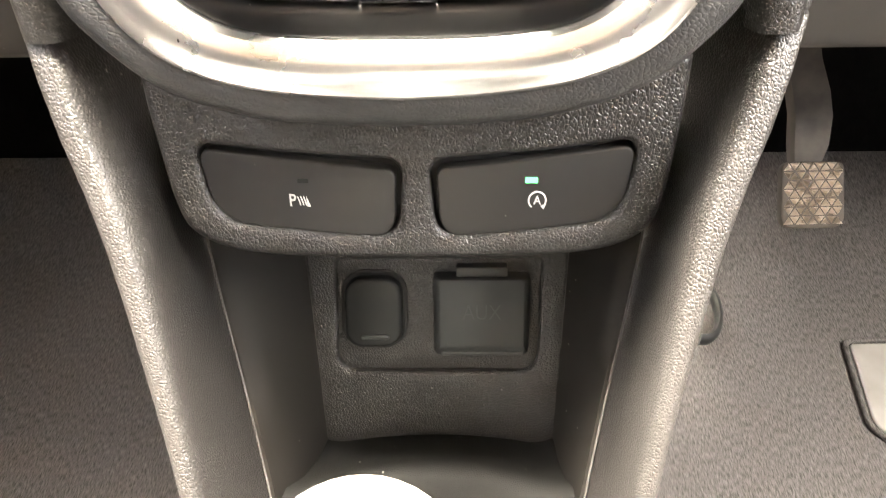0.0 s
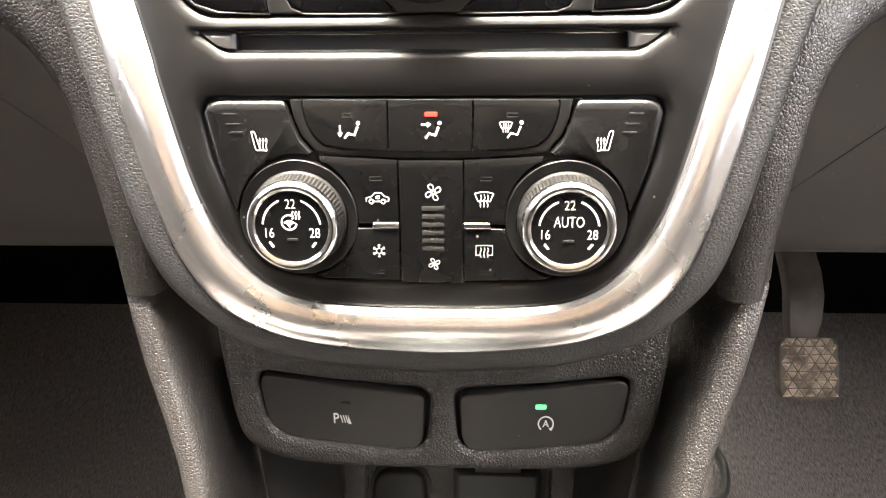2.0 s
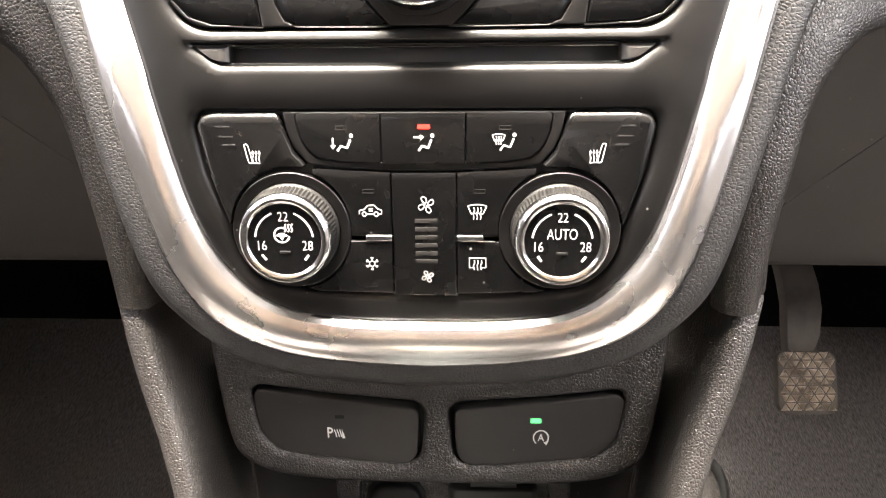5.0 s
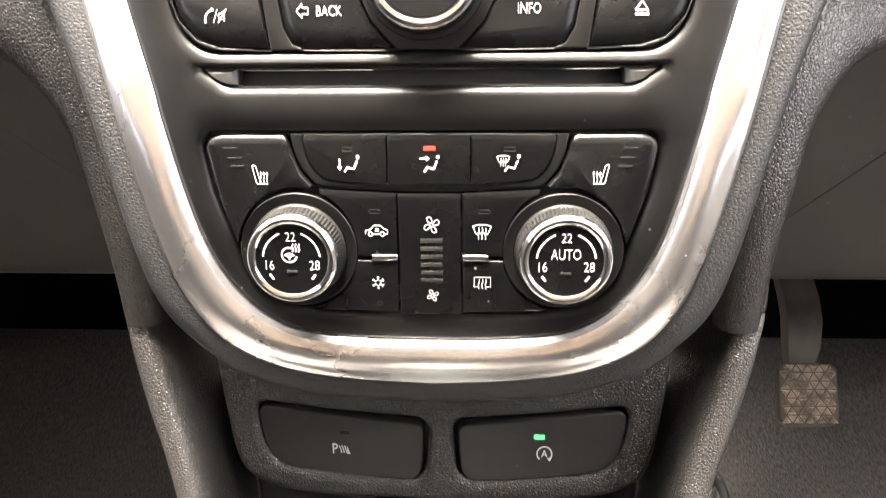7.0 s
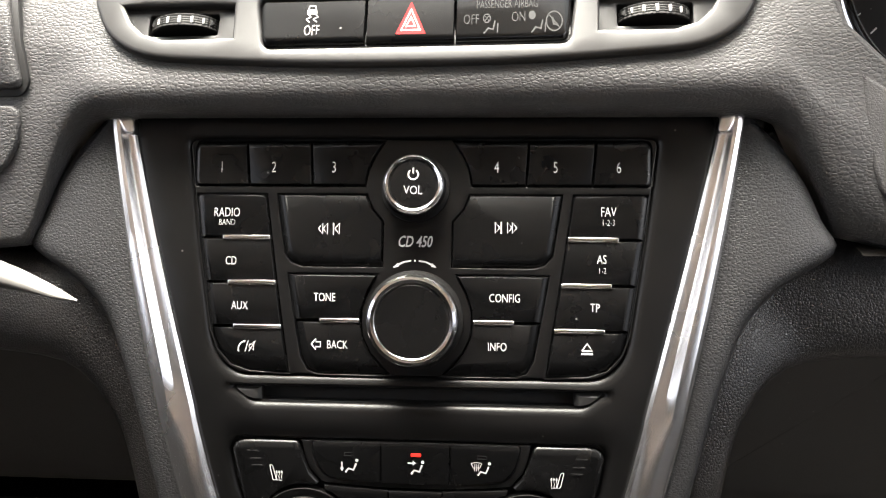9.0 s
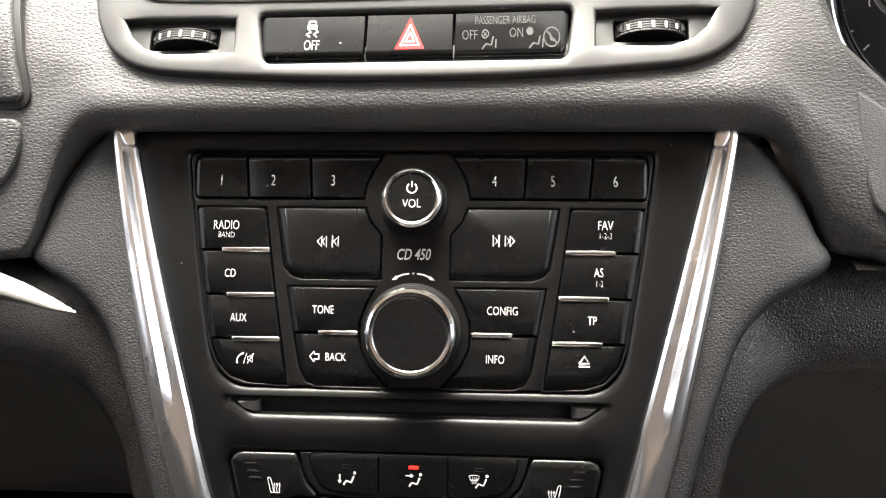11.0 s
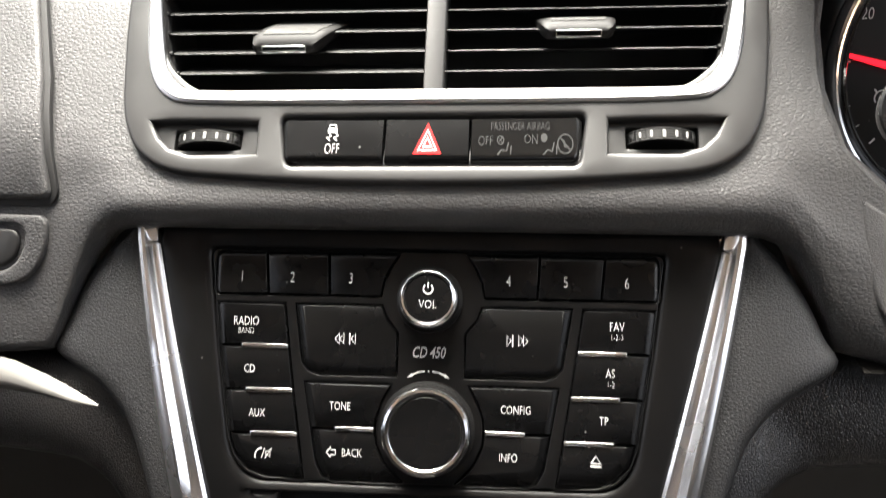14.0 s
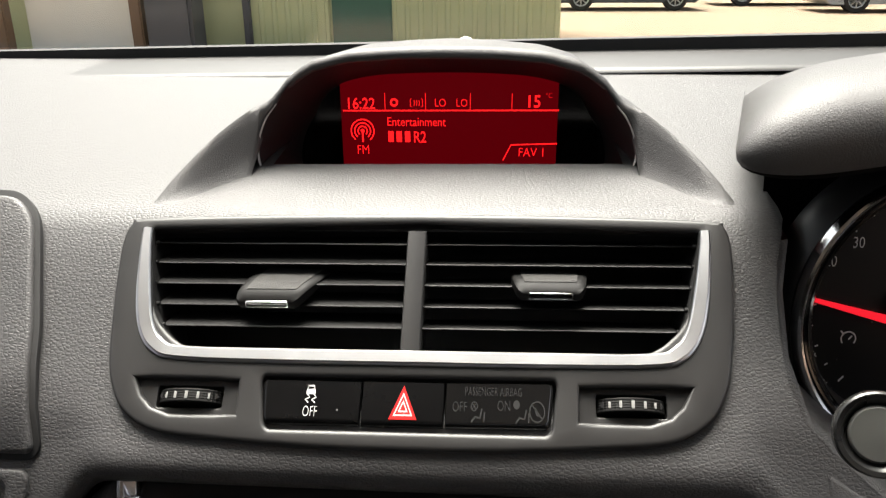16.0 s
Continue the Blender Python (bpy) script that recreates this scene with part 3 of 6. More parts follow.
LEG = [(125, 504.6, 140, 504.6, -19), (124, 530, 141.2, 530, -18), (123, 560, 145, 560, -16.5), (125, 590, 150.5, 586, -15), (133, 612, 157, 599, -13), (141, 630, 167, 611, -11.5),
       (151, 643, 181, 618.5, -10), (164, 651, 206, 622, -9), (204, 656, 244, 624, -8.5), (260, 659, 300, 625, -8.5), (450, 661, 470, 627, -8.5), (740, 661, 750, 627, -8.5)]
for s in (-1, 1):
    leg = thing("lower_fascia", (s * 0.2, 0.3, 0.505), "grained dark lower dashboard fascia curving down into the console rail", "dashboard panel", "lower fascias")
    rows = []
    for xi, zi, xo, zo, hh in resampled(LEG, 70):
        if s > 0:
            hh -= 26 * min(1, max(0, (xo - 146) / 45))
            zi += 12 * min(1, max(0, (xo - 150) / 40))
        row = [STACK(s * (xi + (xo - xi) * t), zi + (zo - zi) * t, hh + dh) for t, dh in ((-0.3, -9), (-0.12, -2.2), (0.08, 0.2), (0.4, 0.5), (0.6, 0), (0.76, -1.2), (0.88, -3), (0.96, -5.5))]
        e = STACK(s * xo, zo, hh - 9)
        row += [e + Vector((0, d, u)) for d, u in ((0, 0), (0.012, 0.002), (0.06, 0.006), (0.2, 0.0))]
        rows.append(row)
    loft("leg", rows[:34], GRAINED, leg, angle=60)
    loft("fascia", rows[33:], FASCIA, leg, angle=60)
    edge = rows[0]
    knee = thing("knee_panel", (s * 0.4, 0.4, 0.36), "smooth dark plastic panel under the dashboard, joined by a slanting seam", "dashboard panel", "knee panels")
    KP = [(0.36, 0.66), (0.365, 0.60), (0.385, 0.53), (0.41, 0.46), (0.438, 0.385), (0.446, 0.364), (0.452, 0.357), (0.465, 0.354), (0.91, 0.36)]
    cut = {0: 0.33, 1: 0.31, 2: 0.27, 3: 0.23, 4: 0.19, 5: 0.18, 6: 0.175, 7: 0.17, 8: 0.17}
    for nm, a, b in (("inner_panel", 0, 1), ("outer_panel", 1, 2)):
        rows = []
        for k in range(9):
            r = []
            for i, (y, z) in enumerate(KP):
                c = cut[i]
                x = (0.11 + (c - 0.0015 - 0.11) * k / 8) if nm == "inner_panel" else (c + 0.0015 + (0.76 - c) * k / 8)
                r.append(Vector((s * x, y + (0.0 if nm == "inner_panel" else 0.002), z)))
            rows.append(r)
        loft(nm, rows, KNEE, knee)


# ---- centre stack ----
IN_HALF = [(0, 510.5), (34, 511.3), (60, 516.5), (78, 531), (90, 553), (101.5, 594), (104.5, 607), (119, 657), (134.5, 708), (137, 717)]
OUT_HALF = [(0, 489.8), (31, 491.5), (61, 496.5), (84, 507.5), (98.5, 525.5), (107.5, 549), (119.5, 594), (122.8, 608), (135, 659), (147.5, 713), (148, 718)]


def whole(half, n=60):
    h = resampled(half, n)
    return mirror(h)[:-1] + h


stack = thing("centre_stack_panel", (0, 0.26, 0.51), "satin black centre stack panel framed by a polished trim strip", "panel")
inner_u, outer_u = whole(IN_HALF), whole(OUT_HALF)
face_outline = [(x, z) for x, z in inset(inner_u[1:-1] + [(134.5, 719.5), (-134.5, 719.5)], -1.0)]
radio_hole = rounded([(-93.2, 616.8, 15), (93.2, 616.8, 15), (110.2, 710.6, 4), (-110.2, 710.6, 4)], 8)
slot_hole = rounded([(-76, 605.3, 3), (76, 605.3, 3), (86.2, 611.7, 1), (-86.2, 611.7, 1)], 4)
KX, KZ = 51.9, 546.9
half = [(12, 521.7), (43.4, 522.5), (48.5, 523.4)] + arc(KX, KZ, 22.8, -86, -6, 10) + rounded([(76.9, 548.6), (84.0, 569.9), (86.6, 584.6), (84.6, 590.0, 4), (54.8, 589.6)], 5)[1:]
climate_hole = half + mirror(half)


def rim(nx, nz, p=None):
    """Reach of the sloping rims round the radio, slot and climate openings."""
    return 0.7 + (3.0 * max(0, -nz) + 3.4 * abs(nx) + 0.8 * max(0, nz))


sheet("face", STACK, face_outline, [radio_hole, slot_hole, climate_hole], 0, 8, 2.2, SATIN, stack, step=8, flare=rim, fall=3.0)
rows = []
PROFILE = [(0.0, -3), (0.02, 1.0), (0.10, 3.4), (0.24, 5.0), (0.42, 5.6), (0.58, 5.2), (0.72, 4.0), (0.83, 2.6), (0.92, 2.2), (0.98, 1.2), (1.0, -3)]
CHANNEL = [(0.0, -3), (0.02, 0.6), (0.10, 1.6), (0.24, 1.3), (0.36, 1.5), (0.44, 3.4), (0.54, 5.2), (0.68, 5.4), (0.84, 4.6), (0.96, 2.6), (1.0, -3)]
for (xi, zi), (xo, zo) in zip(inner_u, outer_u):
    f = min(1, max(0, (zo - 560) / 70))
    f = f * f * (3 - 2 * f)
    rows.append([STACK(xi + (xo - xi) * (t + (t2 - t) * f), zi + (zo - zi) * (t + (t2 - t) * f), h + (h2 - h) * f) for (t, h), (t2, h2) in zip(PROFILE, CHANNEL)])
loft("trim_strip", rows, TRIM, stack, "polished chrome-look trim strip", caps=True, angle=25)
for s in (-1, 1):
    plate("trim_end", STACK, rounded([(s * 135.2, 711.5, 1.5), (s * 140.0, 711.5, 1.5), (s * 145.0, 718.6, 1), (s * 136.6, 718.6, 1)], 3), -3, 5.2, 0.8, TRIM, stack)

# leather wings round the trim
SKIRT_HALF = [(0, 489.8, 0, 477.5), (31, 491.5, 28, 478.5), (61, 496.5, 54, 481.5), (84, 507.5, 83, 491.5), (98.5, 525.5, 103, 508), (104, 537, 114, 523), (109.5, 556, 121, 545), (114.5, 575, 127, 571), (119.5, 594, 134, 600),
              (124, 613, 141.5, 622), (129, 634, 150, 640), (132, 647, 165, 654), (135, 659, 190, 668.5), (138, 672, 184.5, 680.5), (142, 689, 177.5, 694.5), (145, 702, 167.5, 708), (147.5, 713, 156, 717), (148, 718, 150.5, 721.5)]
h = resampled(SKIRT_HALF, 90)
skirt = [(-a, b, -c, d) for a, b, c, d in reversed(h)][:-1] + h
wing = thing("stack_surround", (0, 0.27, 0.478), "grey leather-grained surround with wings flaring to the dashboard", "surround")
rows = []
for xi, zi, xo, zo in skirt:
    rows.append([STACK(xi + (xo - xi) * t, zi + (zo - zi) * t, hh) for t, hh in ((0, -3), (0.0, 0.4), (0.2, 0.9), (0.42, 0.9), (0.62, 0.3), (0.78, -0.8), (0.89, -2.6), (0.96, -5.2), (1.0, -9), (1.0, -30))])
cutat = [i for i, q in enumerate(skirt) if q[1] > 545 and q[0] > 0][0]
loft("wing_panel", rows[:len(skirt) - cutat], WING, wing, angle=60)
loft("lower_band", rows[len(skirt) - cutat - 1:cutat + 1], WING, wing, angle=60)
loft("wing_panel", rows[cutat:], WING, wing, angle=60)

# ---- radio ----
radio = thing("car_radio", (0, 0.30, 0.615), "black car radio with white legends and chrome-ringed knobs", "radio")
sheet("back_plate", STACK, inset(radio_hole, -1), [], -5.2, 2, 0.2, VOID, radio, step=10)
G_PRESET = [(24.6, 691.9)] + rounded([(24.6, 691.9), (107.0, 691.9, 2), (107.4, 709.9, 3.5), (15.4, 709.9)], 4)[1:] + [(20.2, 703.8), (23.3, 698.2)]
G_COLUMN = [(59.0, 617.2), (78.0, 618.0), (86.6, 620.5), (93.3, 627.0), (96.4, 634.4), (99.8, 653.5), (103.2, 671.2), (105.8, 689.1), (71.2, 689.1), (62.2, 636.1)]
G_SEEK = [(15.8, 660.4), (54.0, 660.4), (58.9, 661.9), (62.3, 665.4), (66.8, 689.1), (23.7, 689.1), (21.3, 683.7), (15.8, 678.4)]
G_TONE = [(10.8, 617.0), (46.0, 617.3), (50.6, 618.8), (54.0, 624.2), (60.8, 657.8), (17.6, 657.8), (22.2, 650.7), (24.9, 644.0), (25.3, 638.9), (24.7, 633.2), (21.2, 626.4), (15.7, 621.0)]
groups = [G_PRESET, G_COLUMN, G_SEEK, G_TONE]
sheet("button_frame", STACK, inset(radio_hole, 0.3), groups + [mirror(g) for g in groups], -0.8, 4, 0.45, SATIN, radio, "satin black frame between the buttons", step=7)


def edge_x(pts, z):
    return float(np.interp(z, [p[1] for p in pts], [p[0] for p in pts]))


def xin(z):
    return edge_x([(59.5, 617.2), (62.7, 636.1), (71.7, 689.1)], z)


def xout(z):
    return edge_x([(86.1, 620.5), (92.8, 627.0), (95.9, 634.4), (99.3, 653.5), (102.7, 671.2), (105.3, 689.1)], z)


BUTTONS = {}


def radio_button(key, pts, words, top=0.2, far=lambda x, z, p=None: 0.6, drop=0.6):
    BUTTONS[key] = keycap("button", STACK, pts, -4.6, top, drop, far, BUTTON, radio, words)


for s in (-1, 1):
    def m(pts):
        return pts if s == 1 else mirror(pts)

    def top_slope(x, z, p=None):
        return 0.5 + 2.2 * max(0, z) ** 2

    def end_slope(x, z, p=None):
        return 0.5 + 2.2 * max(0, z) ** 2 + 2.0 * max(0, x * s) ** 2

    def out_slope(x, z, p=None):
        return 0.5 + 3.6 * max(0, x * s) ** 2

    def low_slope(x, z, p=None):
        return 0.5 + 3.6 * max(0, x * s) ** 2 + 6.0 * max(0, -z) ** 2
    words = "black preset button with a white numeral"
    radio_button((s, "a"), m([(25.0, 692.4), (49.6, 692.4), (50.8, 709.4), (16.4, 709.4), (20.7, 703.9), (23.7, 698.3)]), words, 0.2, top_slope, 1.1)
    radio_button((s, "b"), m([(50.2, 692.4), (79.7, 692.4), (81.6, 709.4), (51.4, 709.4)]), words, 0.2, top_slope, 1.1)
    radio_button((s, "c"), m(rounded([(80.3, 692.4), (106.5, 692.4, 2), (106.9, 709.4, 3.5), (82.2, 709.4)], 4)), words, 0.2, end_slope, 1.1)
    radio_button((s, "seek"), m(inset(G_SEEK, 0.5)), "wide black seek button with arrow symbols", 0.7, lambda x, z, p=None: 0.5 + 3.8 * max(0, x * s) ** 2 + 4.5 * max(0, -z) ** 2, 1.6)
    words = "black radio button with white lettering"
    radio_button((s, "tone"), m([(25.8, 639.3), (56.8, 639.3), (60.3, 657.3), (18.5, 657.3), (22.6, 650.9), (25.4, 644.1)]), words, 0.3, out_slope, 1.2)
    radio_button((s, "back"), m([(12.2, 617.5), (46.0, 617.8), (50.3, 619.2), (53.5, 624.4), (56.4, 638.7), (25.8, 638.7), (25.2, 633.0), (21.6, 626.1), (16.1, 620.6)]), words, 0.3, low_slope, 1.6)
    for key, z0, z1 in (("one", 671.9, 688.6), ("two", 654.2, 671.3), ("three", 636.5, 653.6), ("four", 617.7, 635.9)):
        if key == "four":
            p = [(59.6, 617.7), (78.0, 618.5), (86.2, 620.9), (92.8, 627.2), (xout(z1), z1), (xin(z1), z1)]
        else:
            p = [(xin(z0), z0), (xout(z0), z0), (xout(z1), z1), (xin(z1), z1)]
            if key == "one":
                p = rounded([p[0], p[1], (*p[2], 2), (*p[3], 2)], 4)
        radio_button((s, key), m(p), words, 0.3, low_slope if key == "four" else out_slope, 1.6 if key == "four" else 1.2)
    for key, z in (("one", 671.7), ("two", 653.9), ("three", 636.2)):
        p = m([(xin(z) + 0.1, z - 1.0), (xin(z) + 22.8, z - 1.0), (xin(z) + 22.8, z + 0.9), (xin(z) + 0.1, z + 0.9)])
        plate("chrome_bar", STACK, p, -2, 0.9, 0.5, CHROME, BUTTONS[(s, key)], "thin chrome bar")
    plate("chrome_bar", STACK, m([(26.2, 638.1), (44.8, 638.1), (44.8, 640.0), (26.2, 640.0)]), -2, 0.9, 0.5, CHROME, BUTTONS[(s, "tone")], "thin chrome bar")

for s, key, body, x in ((-1, "c", "1", -93.5), (-1, "b", "2", -68.5), (-1, "a", "3", -39.8), (1, "a", "4", 36.2), (1, "b", "5", 63.2), (1, "c", "6", 91.8)):
    legend(body, STACK, x, 699.3, 4.3, 0.35, INK, BUTTONS[(s, key)], "numeral", 0.8)
for s, key, rows_ in ((-1, "one", (("RADIO", -90, 681.5, 4.0), ("BAND", -89.8, 677.6, 2.5))), (-1, "two", (("CD", -87.2, 662.4, 3.7),)), (-1, "three", (("AUX", -82.6, 644.6, 3.7),)),
                      (1, "one", (("FAV", 87, 682.4, 4.0), ("1-2-3", 87, 678.3, 2.5))), (1, "two", (("AS", 84, 664.2, 3.8), ("1-2", 84.2, 659.9, 2.5))), (1, "three", (("TP", 81, 645.5, 3.8),)),
                      (-1, "tone", (("TONE", -42.6, 648.3, 3.7),)), (-1, "back", (("BACK", -36.4, 629.4, 3.7),)), (1, "tone", (("CONFIG", 40.4, 648.8, 3.7),)), (1, "back", (("INFO", 37.2, 629.6, 3.7),))):
    for body, x, z, cap in rows_:
        legend(body, STACK, x, z, cap * (0.9 if cap > 3 else 0.95), 0.45, INK, BUTTONS[(s, key)], "legend", 0.8 if cap > 3 else 0.86, bold=0.0 if cap > 3 else -0.012)


def narrow(cx, flip):
    w = 0.24 if flip else -0.24
    return [(cx - w, 0), (cx + w, 0.5), (cx + w, -0.5), (cx - w, 0)]


icon("seek_symbol", STACK, -41.2, 675.2, 4.2, 0.85, [(0.11, narrow(-0.93, True)), (0.11, narrow(-0.40, True)), (0.14, [(0.52, 0.55), (0.52, -0.55)]), (0.11, narrow(0.92, True))], INK, BUTTONS[(-1, "seek")])
icon("seek_symbol", STACK, 40.7, 676.0, 4.2, 0.85, [(0.11, narrow(0.93, False)), (0.11, narrow(0.40, False)), (0.14, [(-0.52, 0.55), (-0.52, -0.55)]), (0.11, narrow(-0.92, False))], INK, BUTTONS[(1, "seek")])
icon("arrow_symbol", STACK, -46.3, 629.4, 3.6, 0.55, [(0.15, [(-0.6, 0), (0, 0.6), (0, 0.28), (0.6, 0.28), (0.6, -0.28), (0, -0.28), (0, -0.6), (-0.6, 0)])], INK, BUTTONS[(-1, "back")])
icon("eject_symbol", STACK, 77.6, 629.2, 4.6, 0.55, [(0.14, [(-0.5, -0.12), (0.5, -0.12), (0, 0.5), (-0.5, -0.12)]), (0.16, [(-0.55, -0.38), (0.55, -0.38)])], INK, BUTTONS[(1, "four")])
icon("phone_mute_symbol", STACK, -79.0, 628.2, 4.3, 0.55, [(0.2, [(-0.9, -0.35), (-0.85, 0.0), (-0.6, 0.3), (-0.25, 0.45)]), (0.3, [(-0.95, -0.4), (-0.78, -0.45)]), (0.3, [(-0.3, 0.5), (-0.15, 0.4)]),
      (0.12, [(-0.15, -0.5), (0.2, 0.5)]), (0.12, [(0.3, 0.15), (0.3, -0.15), (0.5, -0.15), (0.8, -0.4), (0.8, 0.4), (0.5, 0.15), (0.3, 0.15)]), (0.12, [(0.25, -0.5), (1.0, 0.5)])], INK, BUTTONS[(-1, "four")], thin=0.62)
legend("CD 450", STACK, -1.3, 670.6, 4.3, -0.7, INK, radio, "model_legend", 0.8, slant=0.25, bold=0.02)
icon("turn_arrows", STACK, -1.0, 662.4, 10, -0.72, [(0.06, [(-0.18, 0.06), (-0.5, 0.02), (-0.85, -0.12)]), ("fill", [(-1.0, -0.2), (-0.74, -0.17), (-0.8, -0.02)]), (0.06, [(0.18, 0.06), (0.5, 0.02), (0.85, -0.12)]),
      ("fill", [(1.0, -0.2), (0.74, -0.17), (0.8, -0.02)]), ("fill", circle(0, 0.07, 0.045, n=10)[:-1])], INK, radio)


def ringed_knob(name, skin, x, z, r, tall, ring_w, parent, words):
    p = knob_plane(skin, x, z)
    k = turned(name, p, [(r + 2.4, -2), (r + 2.2, 0.2), (r + 0.7, 1.0), (r + 0.5, tall * 0.55), (r + 0.4, tall * 0.6), (r, tall * 0.9), (r - 0.3, tall - 0.8)], KNURL, parent, words, segs=120, ridges=(2, 3), ridge=0.45)
    turned("chrome_ring", p, [(r + 0.1, tall - 2.6), (r + 0.15, tall - 1.2), (r - 0.5, tall - 0.2), (r - ring_w * 0.45, tall + 0.3), (r - ring_w * 0.8, tall - 0.1), (r - ring_w, tall - 1.0)], CHROME, k, "bright chrome ring", cap=False)
    turned("cap", p, [(r - ring_w + 0.1, tall - 2), (r - ring_w, tall - 0.9), (r - ring_w - 0.5, tall - 0.5), (0.6, tall - 0.3)], BUTTON, k, "flat black cap")
    return k, Flat(p(0, 0, tall - 0.28), p.right, p.up)


vol, vp = ringed_knob("volume_knob", STACK, -1.4, 691.4, 13.7, 10, 2.8, radio, "round volume knob with ribbed black side")
legend("VOL", vp, 0, -2.9, 3.9, 0.08, INK, vol, "legend", 0.8)
icon("power_symbol", vp, 0, 4.2, 5, 0.08, [(0.13, arc(0, 0, 0.45, 125, 415, 18)), (0.14, [(0, 0.1), (0, 0.62)])], INK, vol)
big, bp_ = ringed_knob("tuning_knob", STACK, -1.0, 639.8, 20.3, 11, 3.9, radio, "large round tuning knob with ribbed black side")
cdslot = thing("disc_slot", (0, 0.265, 0.606), "narrow black disc slot with pale lip", "slot")
sheet("slot_back", STACK, inset(slot_hole, -1), [rounded([(-72.5, 605.6), (72.5, 605.6), (72.5, 611.2), (-72.5, 611.2)])], -3.0, 4, 0.3, SATIN, cdslot, step=8, hole_depth=12)
for s in (-1, 1):
    p = [(72.4, 606.0), (75.5, 606.0), (79.5, 607.0), (84.0, 610.2), (85.0, 611.2), (72.4, 611.2)]
    keycap("slot_scoop", STACK, p if s > 0 else mirror(p), -5, -1.2, 1.6, lambda x, z, p=None: 0.2 + 3.5 * max(0, -x * s) + 1.5 * max(0, z), BEZEL, cdslot, "pale flared end of the slot")
bar("slot_cavity", STACK, -74, 74, 604.8, 610.8, -13, -9, VOID, cdslot)

# ---- climate control ----
climate = thing("climate_control_panel", (0, 0.235, 0.52), "black climate control panel with two chrome-ringed temperature knobs", "climate control")
sheet("back_plate", STACK, inset(climate_hole, -1), [], -4.2, 2, 0.2, VOID, climate, step=10)
CB = {}


def climate_button(key, pts, words="black climate button with a white symbol", top=0.2, far=lambda x, z, p=None: 0.35, drop=0.35):
    CB[key] = keycap("button", STACK, pts, -4, top, drop, far, BUTTON, climate, words)


air_half = rounded([(16, 571.2), (31, 571.8), (40.2, 573.1), (45.3, 576.9, 3), (47.7, 583.1), (48.6, 589.1, 1.6), (16, 589.1)], 4)[1:-1]
band_half = [(12, 569.3), (32, 570.3), (43.9, 571.5), (49.1, 577.0), (51.6, 582.8), (52.8, 589.3)]
sheet("air_button_frame", STACK, band_half + mirror(band_half), [air_half + mirror(air_half)], -0.4, 3, 0.4, SATIN, climate, "satin black frame round the air buttons", step=7)
for s in (-1, 1):
    def m(pts):
        return pts if s == 1 else mirror(pts)
    ring = arc(KX, KZ, 23.4, 103, 9, 14)
    climate_button((s, "seat"), m([(76.3, 549.6), (83.3, 569.9)] + rounded([(83.3, 569.9), (86.0, 584.6), (83.8, 589.0, 6), (54.6, 589.0, 1.5), (52.4, 582.6)], 4)[1:] + [(49.8, 576.4), (44.9, 571.2)] + ring), "black seat heating button with a white symbol", 0.7,
                   lambda x, z, p=None: 0.45 + (2.4 * max(0, x * s) ** 4 + 2.6 * max(0, z) ** 4) * min(1, max(0, (p.y - 556) / 16)), 1.4)
    climate_button((s, "air"), m(rounded([(16.2, 571.6), (31, 572.2), (40.0, 573.5), (45.0, 577.2, 3), (47.3, 583.1), (48.2, 588.8, 1.6), (16.2, 588.8)], 4)), far=lambda x, z, p=None: 0.4 + 1.8 * max(0, z) ** 2, drop=0.35)
    climate_button((s, "upper"), m([(12.7, 544.9)] + arc(KX, KZ, 23.4, 185, 114, 9) + [(42.6, 569.8), (32.2, 569.2), (12.7, 568.3)]), far=lambda x, z, p=None: 0.4 + 2.0 * max(0, z) ** 2, drop=0.35)
    climate_button((s, "lower"), m([(12.7, 522.2), (43.4, 523.0), (47.0, 524.0)] + arc(KX, KZ, 23.4, 254, 189, 9) + [(12.7, 543.4)]))
    plate("chrome_bar", STACK, m([(12.7, 543.2), (23.3, 543.2), (22.6, 545.5), (12.7, 545.5)]), -2, 0.9, 0.5, CHROME, CB[(s, "upper")], "thin chrome bar")
    for x, z in ((75.9, 584.4), (74.6, 581.0), (73.8, 578.1)):
        bar("indicator", STACK, *sorted((s * (x - 2.6), s * (x + 2.6))), z - 0.35, z + 0.35, 0, 1.0, DIM, CB[(s, "seat")], bevel=0.05)
    for x, z, key in ((30.7, 584.0, "air"), (21.2, 561.8, "upper"), (21.2, 525.8, "lower")):
        icon("indicator", STACK, s * x, z, 1, 0.45, [(0.22, [(-2.1, -0.65), (2.1, -0.65), (2.1, 0.65), (-2.1, 0.65), (-2.1, -0.65)])], GHOST, CB[(s, key)])
climate_button((0, "air"), [(-15.8, 571.4), (15.8, 571.4), (15.8, 588.8), (-15.8, 588.8)], far=lambda x, z, p=None: 0.4 + 1.8 * max(0, z) ** 2, drop=0.35)
climate_button((0, "fan"), [(-12.2, 521.8), (12.3, 521.8), (12.3, 568.3), (-12.2, 568.3)], "black fan speed rocker with white fan symbols", far=lambda x, z, p=None: 0.4 + 2.0 * max(0, z) ** 2, drop=0.35)
bar("indicator", STACK, -2.0, 2.7, 583.5, 585.0, 0, 0.5, REDLED, CB[(0, "air")], "lit orange-red indicator")
for k in range(6):
    z = 535.3 + k * 3.1
    bar("fan_step", STACK, -3.6, 5.0, z - 0.8, z + 0.8, 0, 0.42, FANGREY, CB[(0, "fan")], "unlit grey fan speed bar", bevel=0.05)
